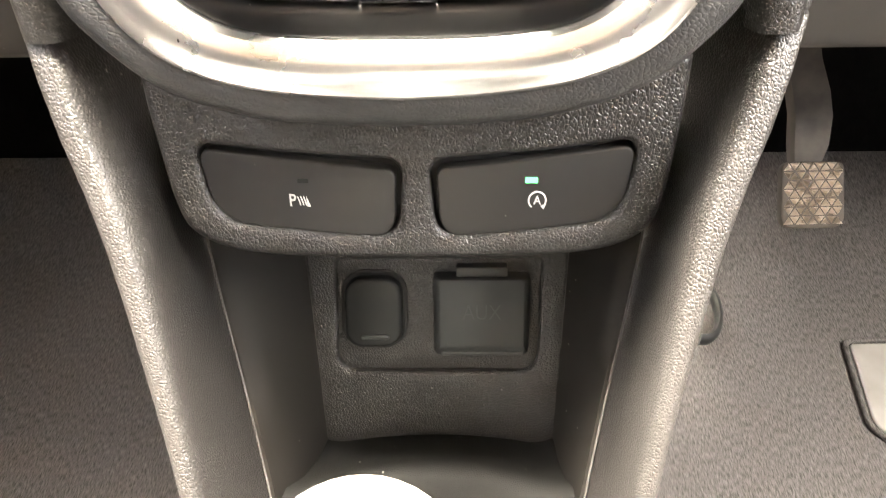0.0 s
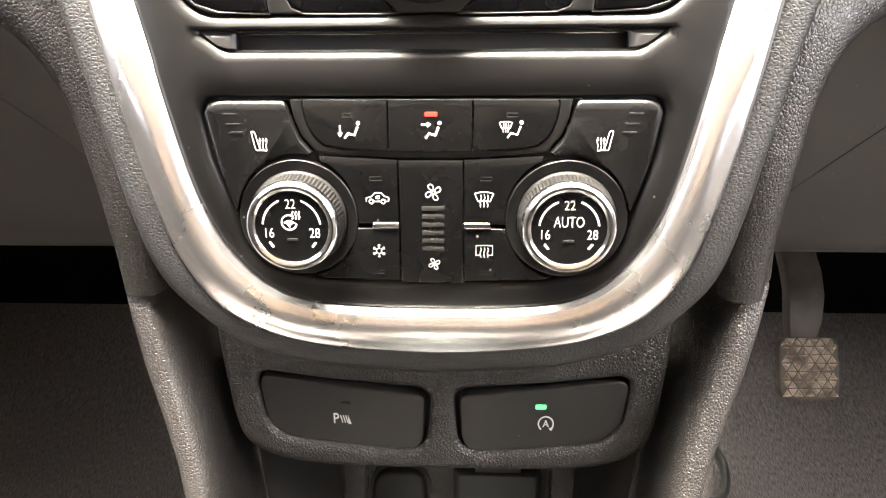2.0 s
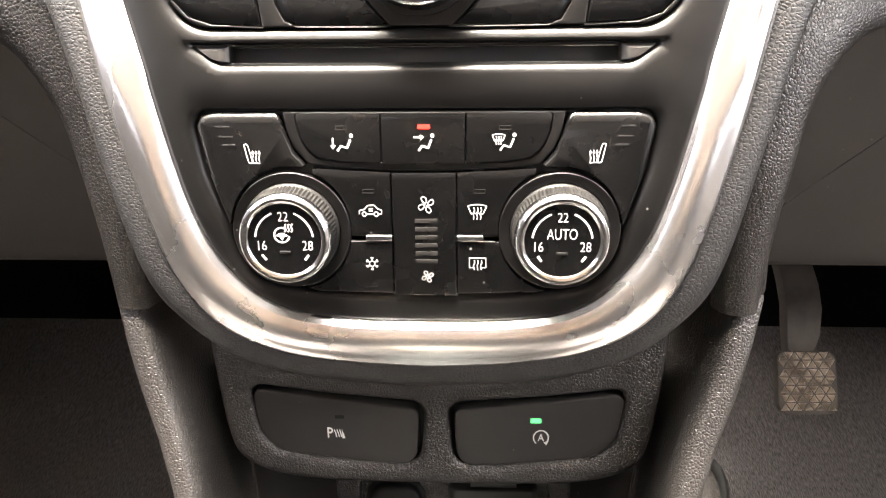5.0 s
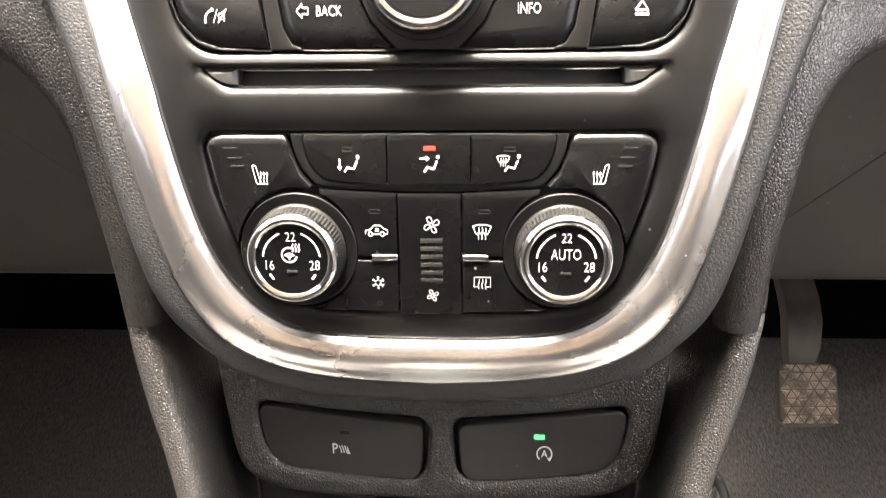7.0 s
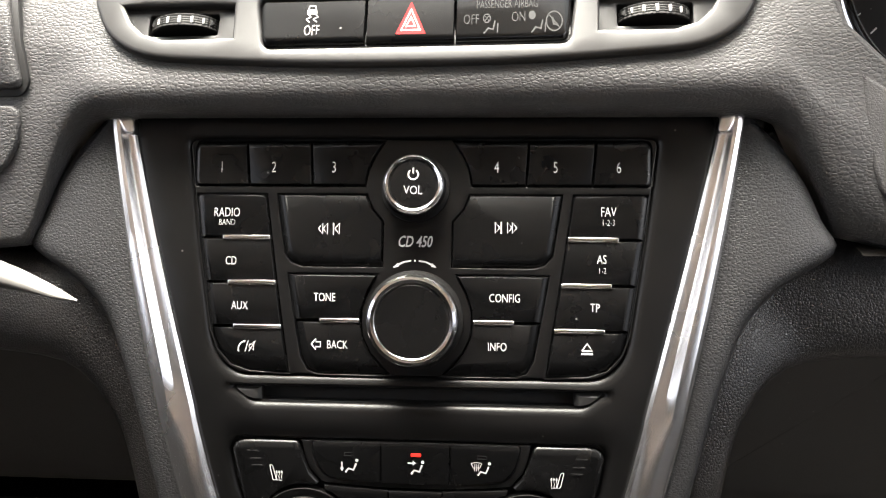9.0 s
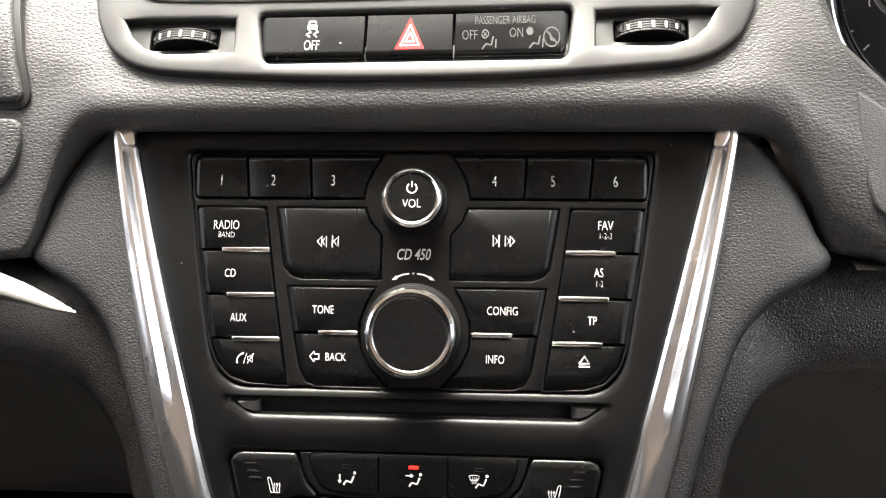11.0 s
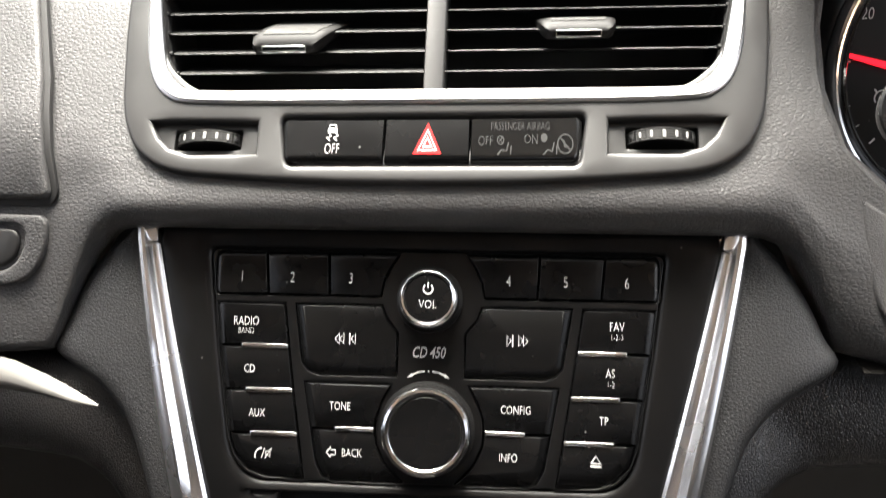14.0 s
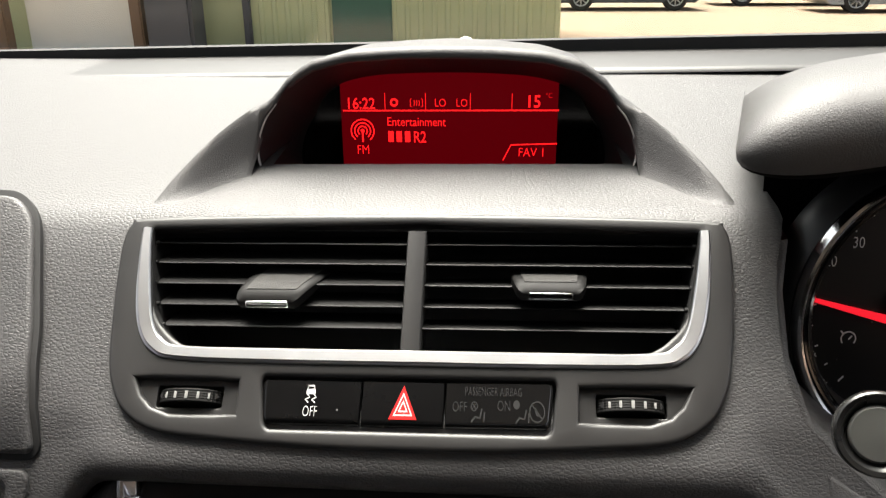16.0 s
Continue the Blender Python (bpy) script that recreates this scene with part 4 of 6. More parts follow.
SEAT = [(0.11, [(-0.62, 0.8), (-0.42, 0.86), (-0.28, 0.72), (0.02, -0.42), (0.05, -0.6), (-0.02, -0.68), (-0.22, -0.68), (-0.32, -0.55), (-0.62, 0.8)]), (0.11, [(0.02, -0.66), (0.72, -0.7)])]
for a in (0.1, 0.38, 0.66):
    SEAT += [(0.1, [(a + 0.04, -0.6), (a - 0.04, -0.3), (a + 0.06, -0.05), (a + 0.02, 0.15)]), ("fill", [(a - 0.11, 0.08), (a + 0.15, 0.08), (a + 0.02, 0.36)])]
icon("seat_heat_symbol", STACK, -65.2, 574.8, 4.3, 1.05, SEAT, INK, CB[(-1, "seat")], thin=0.72)
icon("seat_heat_symbol", STACK, 65.2, 575.0, 4.3, 1.05, SEAT, INK, CB[(1, "seat")], flip=True, thin=0.72)
SITTER = [(0.2, [(0.85, 0.32), (0.55, -0.35), (0.0, -0.2), (-0.3, -0.6)]), ("fill", circle(0.92, 0.62, 0.17, n=10)[:-1])]
icon("foot_vent_symbol", STACK, -31, 578.6, 4.3, 0.42, SITTER + [(0.14, [(-0.7, 0.45), (-0.7, -0.2)]), ("fill", [(-0.95, -0.15), (-0.45, -0.15), (-0.7, -0.5)])], INK, CB[(-1, "air")])
icon("face_vent_symbol", STACK, -0.4, 578.6, 4.3, 0.42, SITTER + [(0.14, [(-0.7, 0.5), (-0.1, 0.5)]), ("fill", [(-0.15, 0.75), (-0.15, 0.25), (0.2, 0.5)])], INK, CB[(0, "air")])
WIND = [(0.11, [(-0.8, 0.5), (-0.3, 0.62), (0.3, 0.62), (0.8, 0.5), (0.5, -0.15), (0.2, -0.1), (-0.2, -0.1), (-0.5, -0.15), (-0.8, 0.5)])] + \
       [(0.1, [(a, 0.4), (a + 0.08, 0.15), (a - 0.06, -0.1), (a + 0.02, -0.4), (a - 0.02, -0.6)]) for a in (-0.3, 0.0, 0.3)]
icon("screen_vent_symbol", STACK, 30.2, 578.8, 4.3, 0.42, SITTER + [(w * 0.8 if w != "fill" else w, [(a * 0.7 - 0.45, b * 0.7 + 0.25) for a, b in p]) for w, p in WIND], INK, CB[(1, "air")], thin=0.8)
icon("demist_symbol", STACK, 20.4, 554.2, 4.5, 0.42, WIND, INK, CB[(1, "upper")], thin=0.8)
icon("rear_heat_symbol", STACK, 20.6, 534.6, 4.3, 0.42, [(0.11, [(-0.3, -0.38), (-0.75, -0.38), (-0.75, 0.5), (0.75, 0.5), (0.75, -0.38), (0.3, -0.38)])] + [(0.1, [(a, 0.3), (a + 0.08, 0.08), (a - 0.06, -0.15), (a + 0.02, -0.6)]) for a in (-0.32, 0, 0.32)], INK, CB[(1, "lower")], thin=0.8)
icon("recirculation_symbol", STACK, -20.7, 554.8, 4.7, 0.42, [(0.095, [(-0.9, -0.3), (-0.92, -0.02), (-0.5, 0.06), (-0.2, 0.38), (0.35, 0.38), (0.6, 0.1), (0.92, 0.02), (0.92, -0.3), (0.65, -0.3)]), (0.12, [(-0.3, -0.3), (0.3, -0.3)]),
      (0.11, circle(-0.5, -0.3, 0.17, n=12)), (0.11, circle(0.48, -0.3, 0.17, n=12)), (0.09, [(0.2, 0.12), (-0.1, 0.12), (-0.1, -0.06), (0.2, -0.06)])], INK, CB[(-1, "upper")], thin=0.8)
FLAKE = [(0.1, circle(0, 0, 0.3, 30, 390, 6))]
for k in range(6):
    ca, sa = math.cos(math.pi / 6 + k * math.pi / 3), math.sin(math.pi / 6 + k * math.pi / 3)
    FLAKE += [(0.1, [(0.3 * ca, 0.3 * sa), (0.66 * ca, 0.66 * sa)])]
    FLAKE += [(0.09, [(0.45 * ca, 0.45 * sa), (0.62 * ca - 0.14 * b * sa, 0.62 * sa + 0.14 * b * ca)]) for b in (-1, 1)]
icon("snowflake_symbol", STACK, -20.8, 534.3, 3.9, 0.42, FLAKE, INK, CB[(-1, "lower")], thin=0.8)


def fan(sc):
    out = []
    for k in range(4):
        a = k * math.pi / 2 + 0.4
        ca, sa = math.cos(a), math.sin(a)
        blade = [(0.12, 0.02), (0.34, -0.2), (0.66, -0.22), (0.86, -0.02), (0.8, 0.22), (0.56, 0.26), (0.34, 0.16), (0.12, 0.02)]
        out.append((0.1, [(sc * (u * ca - v * sa), sc * (u * sa + v * ca)) for u, v in blade]))
    return out


icon("fan_symbol", STACK, 0.9, 557.0, 3.7, 0.95, fan(1.0), INK, CB[(0, "fan")])
icon("fan_symbol", STACK, 1.0, 529.5, 3.1, 1.0, fan(0.9), INK, CB[(0, "fan")])

for s, words in ((-1, "left"), (1, "right")):
    p = knob_plane(STACK, s * KX, KZ)
    turned("collar", p, [(23.3, -3), (23.2, 0.1), (22.9, 0.35), (21.6, 0.0), (20.2, -0.3), (19.3, -0.4), (19.1, -4)], SATIN, climate, segs=60, cap=False)
    k = turned("temperature_knob", p, [(18.9, -3), (18.9, 0.8), (18.4, 1.6), (17.6, 8.8), (17.3, 9.3), (16.2, 11.0)], KNURL, climate, "temperature knob with ribbed black side and white scale", segs=144, ridges=(2, 3), ridge=0.5)
    turned("chrome_ring", p, [(17.0, 9.0), (17.7, 9.5), (17.8, 10.3), (17.5, 11.4), (16.9, 12.4), (16.1, 13.0), (15.3, 13.0), (14.6, 12.7), (14.0, 12.1), (13.8, 11.3)], CHROME, k, "broad bright chrome ring", cap=False)
    turned("dial_face", p, [(14.4, 10.5), (14.3, 11.5), (13.9, 11.8), (0.5, 11.9)], BUTTON, k, "flat black dial face")
    d = Flat(p(0, 0, 11.9), p.right, p.up)
    legend("22", d, 0, 9.0, 3.7, 0.1, INK, k, "numeral", 0.8)
    legend("16", d, -8.9, -2.3, 3.8, 0.1, INK, k, "numeral", 0.8)
    legend("28", d, 8.7, -2.3, 3.8, 0.1, INK, k, "numeral", 0.8)
    icon("scale_arc", d, 0, 0, 1, 0.1, [(0.75, arc(0, 0, 11.0, 112, 174, 14)), (0.75, arc(0, 0, 11.0, 68, 6, 14)), (0.9, [(-8.9, -6.0), (-7.4, -8.0)]), (0.9, [(8.9, -6.0), (7.4, -8.0)])], INK, k)
    bar("indicator", d, -2.1, 2.1, -5.6, -4.4, -0.2, 0.25, DIM, k)
    if s == 1:
        legend("AUTO", d, 0, 2.6, 4.2, 0.1, INK, k, "legend", 0.68)
    else:
        icon("heated_wheel_symbol", d, -0.4, 2.4, 4.0, 0.1, [(0.16, circle(-0.1, -0.15, 0.72, 60, 350, 22)), ("fill", [(-0.7, -0.2), (-0.3, 0.05), (0.1, 0.05), (0.5, -0.2), (0.1, -0.35), (-0.1, -0.7), (-0.3, -0.35)])] +
             [(0.15, [(a, 0.15), (a + 0.14, 0.4), (a, 0.65), (a + 0.14, 0.95)]) for a in (0.2, 0.5, 0.8)], INK, k)

# ---- centre vents ----
vents = thing("centre_air_vents", (0, 0.345, 0.745), "twin centre air vents in a grey bezel with silver trim", "air vent")
VX = 1.6
half = [(0, 744.6), (45, 745.0), (95, 747.0), (125, 749.4), (142, 756.3), (150.5, 766), (154.5, 776), (158, 795), (160.3, 813), (160.5, 823), (157.8, 829.6), (149.5, 832.0), (75, 833.8), (0, 834.3)]


def both(pts):
    """A half outline and its mirror image, about the vents' middle."""
    return [(VX - a, b) for a, b in reversed(pts)][:-1] + [(VX + a, b) for a, b in pts]


bez = both(curve(half, 4))[:-1]
vent_hole = rounded([(VX - 117, 779.0, 10), (VX + 117, 779.0, 10), (VX + 136, 792, 8), (VX + 145.5, 827.2, 2), (VX, 829.9), (VX - 145.5, 827.2, 2), (VX - 136, 792, 8)], 6)
strip_hole = rounded([(-68.0, 751.0, 3), (70.0, 751.0, 3), (73.2, 769.9, 3), (-72.4, 769.6, 3)], 4)
scoop = [(83.0, 755.6), (116.0, 755.4), (126.0, 757.8), (132.0, 762.0), (137.0, 768.2), (83.6, 767.8)]
wheel_holes = [scoop, mirror(scoop)]
bezel = sheet("bezel", VENT, bez, [vent_hole, strip_hole] + wheel_holes, 3.0, 6, 1.8, BEZEL, vents, "satin dark grey bezel", step=9, hole_depth=7)
# silver U round the vents
ui = curve([(144.8, 827.3), (143.6, 820), (139.9, 805.7), (134.6, 790.4), (127.8, 783.0), (115, 780.2), (60, 779.9), (0, 779.9)], 8)
uo = curve([(150.3, 827.3), (149.9, 820), (146.8, 799.8), (141.5, 786), (132.6, 777.8), (117, 774.8), (60, 774.0), (0, 774.0)], 8)
ui, uo = ui + mirror(ui)[1:], uo + mirror(uo)[1:]
loft("silver_trim", [[VENT(VX + a + (c - a) * t, b + (d - b) * t, hh) for t, hh in ((0, 0), (0.0, 2.6), (0.08, 3.9), (0.16, 4.4), (0.78, 4.9), (0.84, 4.4), (0.94, 4.1), (1.0, 3.2), (1.0, 1.0))] for (a, b), (c, d) in zip(ui, uo)], SILVER, vents, "satin silver trim with a bright outer edge", caps=True, angle=30)
# cavity behind the slats
loft("cavity", [[VENT(x, z, hh) for x, z in vent_hole] for hh in (2, -50)], VOID, vents, closed=True)
bar("cavity_back", VENT, -150, 150, 775, 832, -52, -46, VOID, vents)
loft("divider", [[VENT(x, z, hh) for x, hh in ((-4.4, -20), (-4.4, 2.2), (-3.8, 3.0), (4.7, 3.0), (5.6, 2.2), (5.6, -20))] for z in (779.5, 795, 812, 826.8)], SILVER, vents, "dark satin divider between the vents").data.materials[0] = BEZEL
SLAT_Z = (789.4, 797.8, 806.3, 814.8, 823.1)


def slat(s, z):
    x1 = float(np.interp(z, [781, 789.4, 797.8, 806.3, 814.8, 829], [124, 131.5, 136.4, 140, 142, 144])) + VX * s
    rows = []
    for x in (4, x1 - 1.5, x1):
        x *= s
        c = VENT(x, z, -3.5)
        prof = [(0.0, -0.35), (-0.2, 0.05), (0.3, 0.4), (6, 0.5), (20, 0.2), (20, -0.6), (6, -0.6), (0.4, -0.6)]
        rows.append([c + Vector((0, 1, -0.06 if s < 0 else -0.22)) * (a / 1000) + Vector((0, 0, 1)) * (b / 1000) for a, b in prof])
    ob = loft("slat", rows, SLAT, vents, closed=True, caps=True, angle=30)
    c = VENT(s * (x1 + 0.2), z, -3.2)
    turned("pivot", Flat(c, (0, 1, 0), (0, 0, 1)) if s < 0 else Flat(c, (0, -1, 0), (0, 0, 1)), [(1.3, -1.5), (1.3, 0.6), (0.9, 1.0), (0.2, 1.1)], SLAT, ob, segs=10)
    return ob


for s in (-1, 1):
    for z in SLAT_Z:
        slat(s, z)
TABZ = (801.0, 804.9)
for cx, cz, skew, rise in ((-75.0, TABZ[0], 9.0, 0.16), (70.2, TABZ[1], 0.0, -0.05)):
    rows, tops = [], []
    c = VENT(cx, cz, 1.5)
    fwd = Vector((0, 1, rise)).normalized()
    upv = Vector((0, -rise, 1)).normalized()
    for a, w, lo, hi in ((24, 20.5, -1, 0.8), (14, 20, -3, 2.3), (5, 19, -4.8, 3.0), (0.5, 18.2, -5.5, 2.6), (-2.5, 17.2, -5.8, 1.4), (-4.4, 16.2, -5.7, -0.1), (-5.4, 15.0, -5.0, -1.2), (-5.6, 14.6, -4.4, -2.0)):
        r = []
        sh = skew * max(0.0, a + 5) / 29
        for x, q in ((-w, lo * 0.4), (-w + 0.8, lo * 0.8), (-w + 2.2, lo), (w - 2.2, lo), (w - 0.8, lo * 0.8), (w, lo * 0.4), (w - 0.3, hi * 0.5), (w - 1.4, hi * 0.85), (w - 3.5, hi), (-w + 3.5, hi), (-w + 1.4, hi * 0.85), (-w + 0.3, hi * 0.5)):
            r.append(c + Vector(((x + sh) / 1000, 0, 0)) + fwd * (a / 1000) + upv * (q / 1000))
        rows.append(r)
        if a > 0:
            tops.append([c + Vector(((x + sh) / 1000, 0, 0)) + fwd * (a / 1000) + upv * ((hi + d) / 1000) for x, d in ((-w + 5.0, -0.3), (-w + 5.2, 0.35), (w - 5.2, 0.35), (w - 5.0, -0.3))])
    tab = loft("adjuster_tab", rows, KNURL, vents, "dark vent adjuster tab with a chrome edge", closed=True, caps=True, angle=40)
    loft("grip_plate", tops, GRIP, tab, "dotted grey grip plate", caps=True, angle=30)
    pl = Flat(c + fwd * -0.0054 + upv * -0.0026, (1, 0, 0), upv)
    sheet("chrome_edge", pl, rounded([(-11.2, -1.9, 0.9), (11.2, -1.9, 0.9), (11.2, 1.7, 0.9), (-11.2, 1.7, 0.9)], 3), [rounded([(-10.6, -1.35, 0.6), (10.6, -1.35, 0.6), (10.6, 1.15, 0.6), (-10.6, 1.15, 0.6)], 3)], 0.7, 1.5, 0.2, DARKCHROME, tab, "bright chrome outline", step=30)
    bar("slot_insert", pl, -10.7, 10.7, -1.4, 1.2, -1, 0.25, PIANO, tab, "glossy dark insert", 0.3)
# thumb wheels
for s in (-1, 1):
    cx = 108.3 * s
    bar("wheel_cavity", VENT, cx - 22, cx + 22, 755, 769, -14, -11, VOID, vents)
    wo = inset(scoop, -1.0)
    sheet("wheel_scoop", VENT, wo if s > 0 else mirror(wo), [rounded([(cx - 16.6, 758.0, 1), (cx + 16.6, 758.0, 1), (cx + 16.8, 766.0, 1), (cx - 16.8, 766.0, 1)], 3)], -1.2, 3, 0.5, BEZEL, vents, step=6, hole_depth=10)
    p = VENT(cx, 762.0, -3.0)
    rows = []
    up = (VENT(0, 770, 0) - VENT(0, 760, 0)).normalized()
    out = VENT(0, 760, 1) - VENT(0, 760, 0)
    out.normalize()
    n = 72
    prof = [(15.4, -3.3), (16.2, -2.8)] + [(16.2 - 0.3 * (k % 2), -2.4 + 0.6 * k) for k in range(9)] + [(16.2, 2.8), (15.4, 3.3)]
    for rr, zz in prof:
        row = []
        for i in range(n):
            a = 2 * math.pi * i / n
            q = rr - (0.35 if i % 2 else 0)
            row.append(p + (Vector((1, 0, 0)) * math.cos(a) * q + out * (math.sin(a) * q * 0.55 - 1.5) + up * zz) / 1000)
        rows.append(row)
    w = loft("thumb_wheel", rows, KNURL, vents, "ribbed black thumb wheel with white marks", closed=True, caps=True, angle=20)
    for k in range(-2, 3):
        a = math.pi / 2 + k * 0.36
        q = Flat(p + (Vector((1, 0, 0)) * math.cos(a) * 16.25 + out * (math.sin(a) * 16.25 * 0.55 - 1.45)) / 1000, (1, 0, 0), up)
        bar("white_mark", q, -0.75 + 0.1 * abs(k), 0.75 - 0.1 * abs(k), -1.9 + 0.2 * abs(k), 1.9 - 0.2 * abs(k), -0.4, 0.12, MARK, w, "pale mark", 0.15)
    for d in (-1, 1):
        a = math.pi / 2 - d * 1.06
        q = Flat(p + (Vector((1, 0, 0)) * math.cos(a) * 16.25 + out * (math.sin(a) * 16.25 * 0.55 - 1.45)) / 1000, Vector((1, 0, 0)) * 0.6 - out * d * 0.45, up)
        plate("arrow_mark", q, [(1.0, -1.6), (1.0, 1.6), (-1.2, 0)] if d < 0 else [(-1.0, 1.6), (-1.0, -1.6), (1.2, 0)], -0.6, 0.25, 0.1, GHOST, w)
# switch strip under the vents
hazard = thing("switch_strip", (0, 0.34, 0.75), "black switch strip with red hazard triangle button", "switch strip")
sheet("back_plate", VENT, inset(strip_hole, -0.5), [], -3.8, 2, 0.2, VOID, hazard, step=10)
b_off = keycap("button", VENT, rounded([(-70.0, 752.8, 3), (-21.9, 752.8), (-21.9, 768.4), (-71.6, 768.4, 2)], 4), -3, 2.4, 1.6, lambda x, z, p=None: 0.3 + 2.6 * max(0, -x) ** 2 + 1.8 * max(0, -z) ** 2, BUTTON, hazard, "black traction control button")
b_haz = keycap("hazard_button", VENT, [(-21.2, 752.8), (18.8, 752.8), (18.8, 768.5), (-21.2, 768.5)], -3, 2.5, 1.4, lambda x, z, p=None: 0.3 + 1.8 * max(0, -z) ** 2, BUTTON, hazard, "black hazard button with red triangle")
b_air = keycap("airbag_indicator", VENT, rounded([(19.5, 752.8), (69.6, 753.0, 3), (71.6, 768.8, 2), (19.5, 768.6)], 4), -3, 2.2, 1.6, lambda x, z, p=None: 0.3 + 2.6 * max(0, x) ** 2 + 1.8 * max(0, -z) ** 2, PIANO, hazard, "glossy black airbag indicator with faint grey lettering")
legend("OFF", VENT, -46.3, 757.4, 3.8, 2.55, INK, b_off, "legend", 0.78, bold=-0.006)
icon("skid_symbol", VENT, -46.6, 763.2, 4.4, 2.55, [("fill", [(-0.52, 0.32), (-0.40, 0.46), (0.40, 0.46), (0.52, 0.32), (0.52, 0.05), (-0.52, 0.05)]), (0.11, [(-0.42, 0.4), (-0.32, 0.72), (0.32, 0.72), (0.42, 0.4)]), (0.13, [(-0.4, 0.05), (-0.1, -0.2), (-0.6, -0.4), (-0.2, -0.62)]), (0.13, [(0.35, 0.05), (0.65, -0.2), (0.15, -0.4), (0.55, -0.62)])], INK, b_off)
TR = [(-1, -0.85), (1, -0.85), (0, 0.9)]


def tri_ring(a, b):
    o, i = [(x * a, -0.27 + (z + 0.27) * a) for x, z in TR], [(x * b, -0.27 + (z + 0.27) * b) for x, z in TR]
    return [("fill", [o[k], o[(k + 1) % 3], i[(k + 1) % 3], i[k]]) for k in range(3)]


for a, b, mt, words in ((1.0, 0.72, REDPAINT, "red triangle outline"), (0.70, 0.56, INK, "white triangle outline"), (0.54, 0.38, REDPAINT, ""), (0.36, 0.22, INK, ""), (0.20, 0.02, REDPAINT, "")):
    icon("hazard_triangle", VENT, -0.9, 761.0, 6.8, 2.62, tri_ring(a, b), mt, b_haz, words)
legend("PASSENGER AIRBAG", VENT, 42.5, 765.6, 3.0, 2.3, GHOST, b_air, "legend", 0.72)
legend("OFF", VENT, 26.4, 760.2, 3.6, 2.3, GHOST, b_air, "legend", 0.8)
legend("ON", VENT, 47.6, 760.8, 3.6, 2.3, GHOST, b_air, "legend", 0.8)
icon("airbag_symbol", VENT, 33.4, 760.4, 3.2, 2.3, [(0.14, circle(0, 0, 0.48)), (0.12, [(-0.34, 0.34), (0.34, -0.34)]), (0.12, [(-0.34, -0.34), (0.34, 0.34)])], GHOST, b_air)
icon("airbag_symbol", VENT, 53.6, 761.2, 3.2, 2.3, [("fill", circle(0, 0, 0.5, n=14)[:-1])], GHOST, b_air)
for cx in (35.2, 56.4):
    icon("seat_symbol", VENT, cx, 757.2, 4.2, 2.3, [(0.17, [(-0.75, -0.55), (-0.3, -0.1), (0.25, -0.2), (0.45, 0.55)]), (0.14, [(0.7, -0.5), (0.75, 0.3)])], GHOST, b_air)
icon("airbag_symbol", VENT, 63.4, 758.9, 4.3, 2.3, [(0.13, circle(0, 0, 0.82)), (0.13, [(-0.58, 0.58), (0.58, -0.58)]), (0.2, [(-0.2, 0.35), (-0.05, -0.25), (0.4, -0.3)])], GHOST, b_air)

# ---- display pod ----
pod = thing("display_pod", (0, 0.55, 0.845), "leather-grained display hood with a red lit information screen", "display")
TOPX = [0, 0.031, 0.062, 0.0845, 0.0968, 0.105, 0.1100, 0.1135, 0.1205, 0.129, 0.138, 0.147, 0.156, 0.163]
TOPZ = [0.9130, 0.9125, 0.9105, 0.9050, 0.8965, 0.8865, 0.8812, 0.8800, 0.8768, 0.8712, 0.8642, 0.8552, 0.8450, 0.8360]
FRONTY = [0.503, 0.5025, 0.501, 0.498, 0.495, 0.492, 0.490, 0.489, 0.483, 0.473, 0.460, 0.447, 0.436, 0.430]
PX = 5.8 / 1000
outer_rows, flank_l, flank_r = [], [], []
hx = sorted(set([round(v, 4) for v in np.linspace(0, 0.098, 14)] + [0.102, 0.105, 0.108, 0.111, 0.1145, 0.1175, 0.1205, 0.124, 0.127, 0.131, 0.136, 0.14, 0.145, 0.150, 0.156, 0.1595, 0.163]))
hx = [-v for v in reversed(hx)][:-1] + hx
for x in hx:
    a = abs(x)
    top, fy = float(np.interp(a, TOPX, TOPZ)), float(np.interp(a, TOPX, FRONTY))
    row = []
    if a >= 0.1172:
        g = pad_top(fy)
        o = 0.010 + 0.012 * min(1, max(0, (top - g) / 0.02))
        for u, w in ((0, 0), (0.25, 0.08), (0.5, 0.34), (0.75, 0.72), (0.9, 0.93), (1.0, 1.0)):
            fo = fy + 0.004 - o * (1 - u)
            fg = pad_top(fo) - 0.001
            row.append(Vector((x + PX, fo, fg + max(0, top - fg) * w)))
    else:
        deep = max(0.0065, top - float(np.interp(a, [0.1105, 0.1148, 0.1168], [0.8715, 0.8615, 0.8515]))) if a > 0.1112 else 0.0065
        row += [Vector((x + PX, fy + d, top - u)) for d, u in ((0.006, deep + 0.001), (0.0015, deep), (0.0002, 0.0052), (0.0004, 0.0032), (0.0018, 0.0012), (0.004, 0.0))]
    for k in range(1, 13):
        y = fy + 0.004 + (0.74 - fy) * k / 12
        d = 1 - max(0, (k - 4) / 8) ** 1.3
        lean = 0.055 - 0.03 * max(0, 1 - a / 0.1)
        row.append(Vector((x + PX, y, max(pad_top(y) - 0.003, pad_top(y) - 0.003 + (top - lean * (y - fy) - pad_top(y) + 0.003) * d))))
    outer_rows.append(row)
loft("hood", outer_rows, FINE, pod, angle=60)
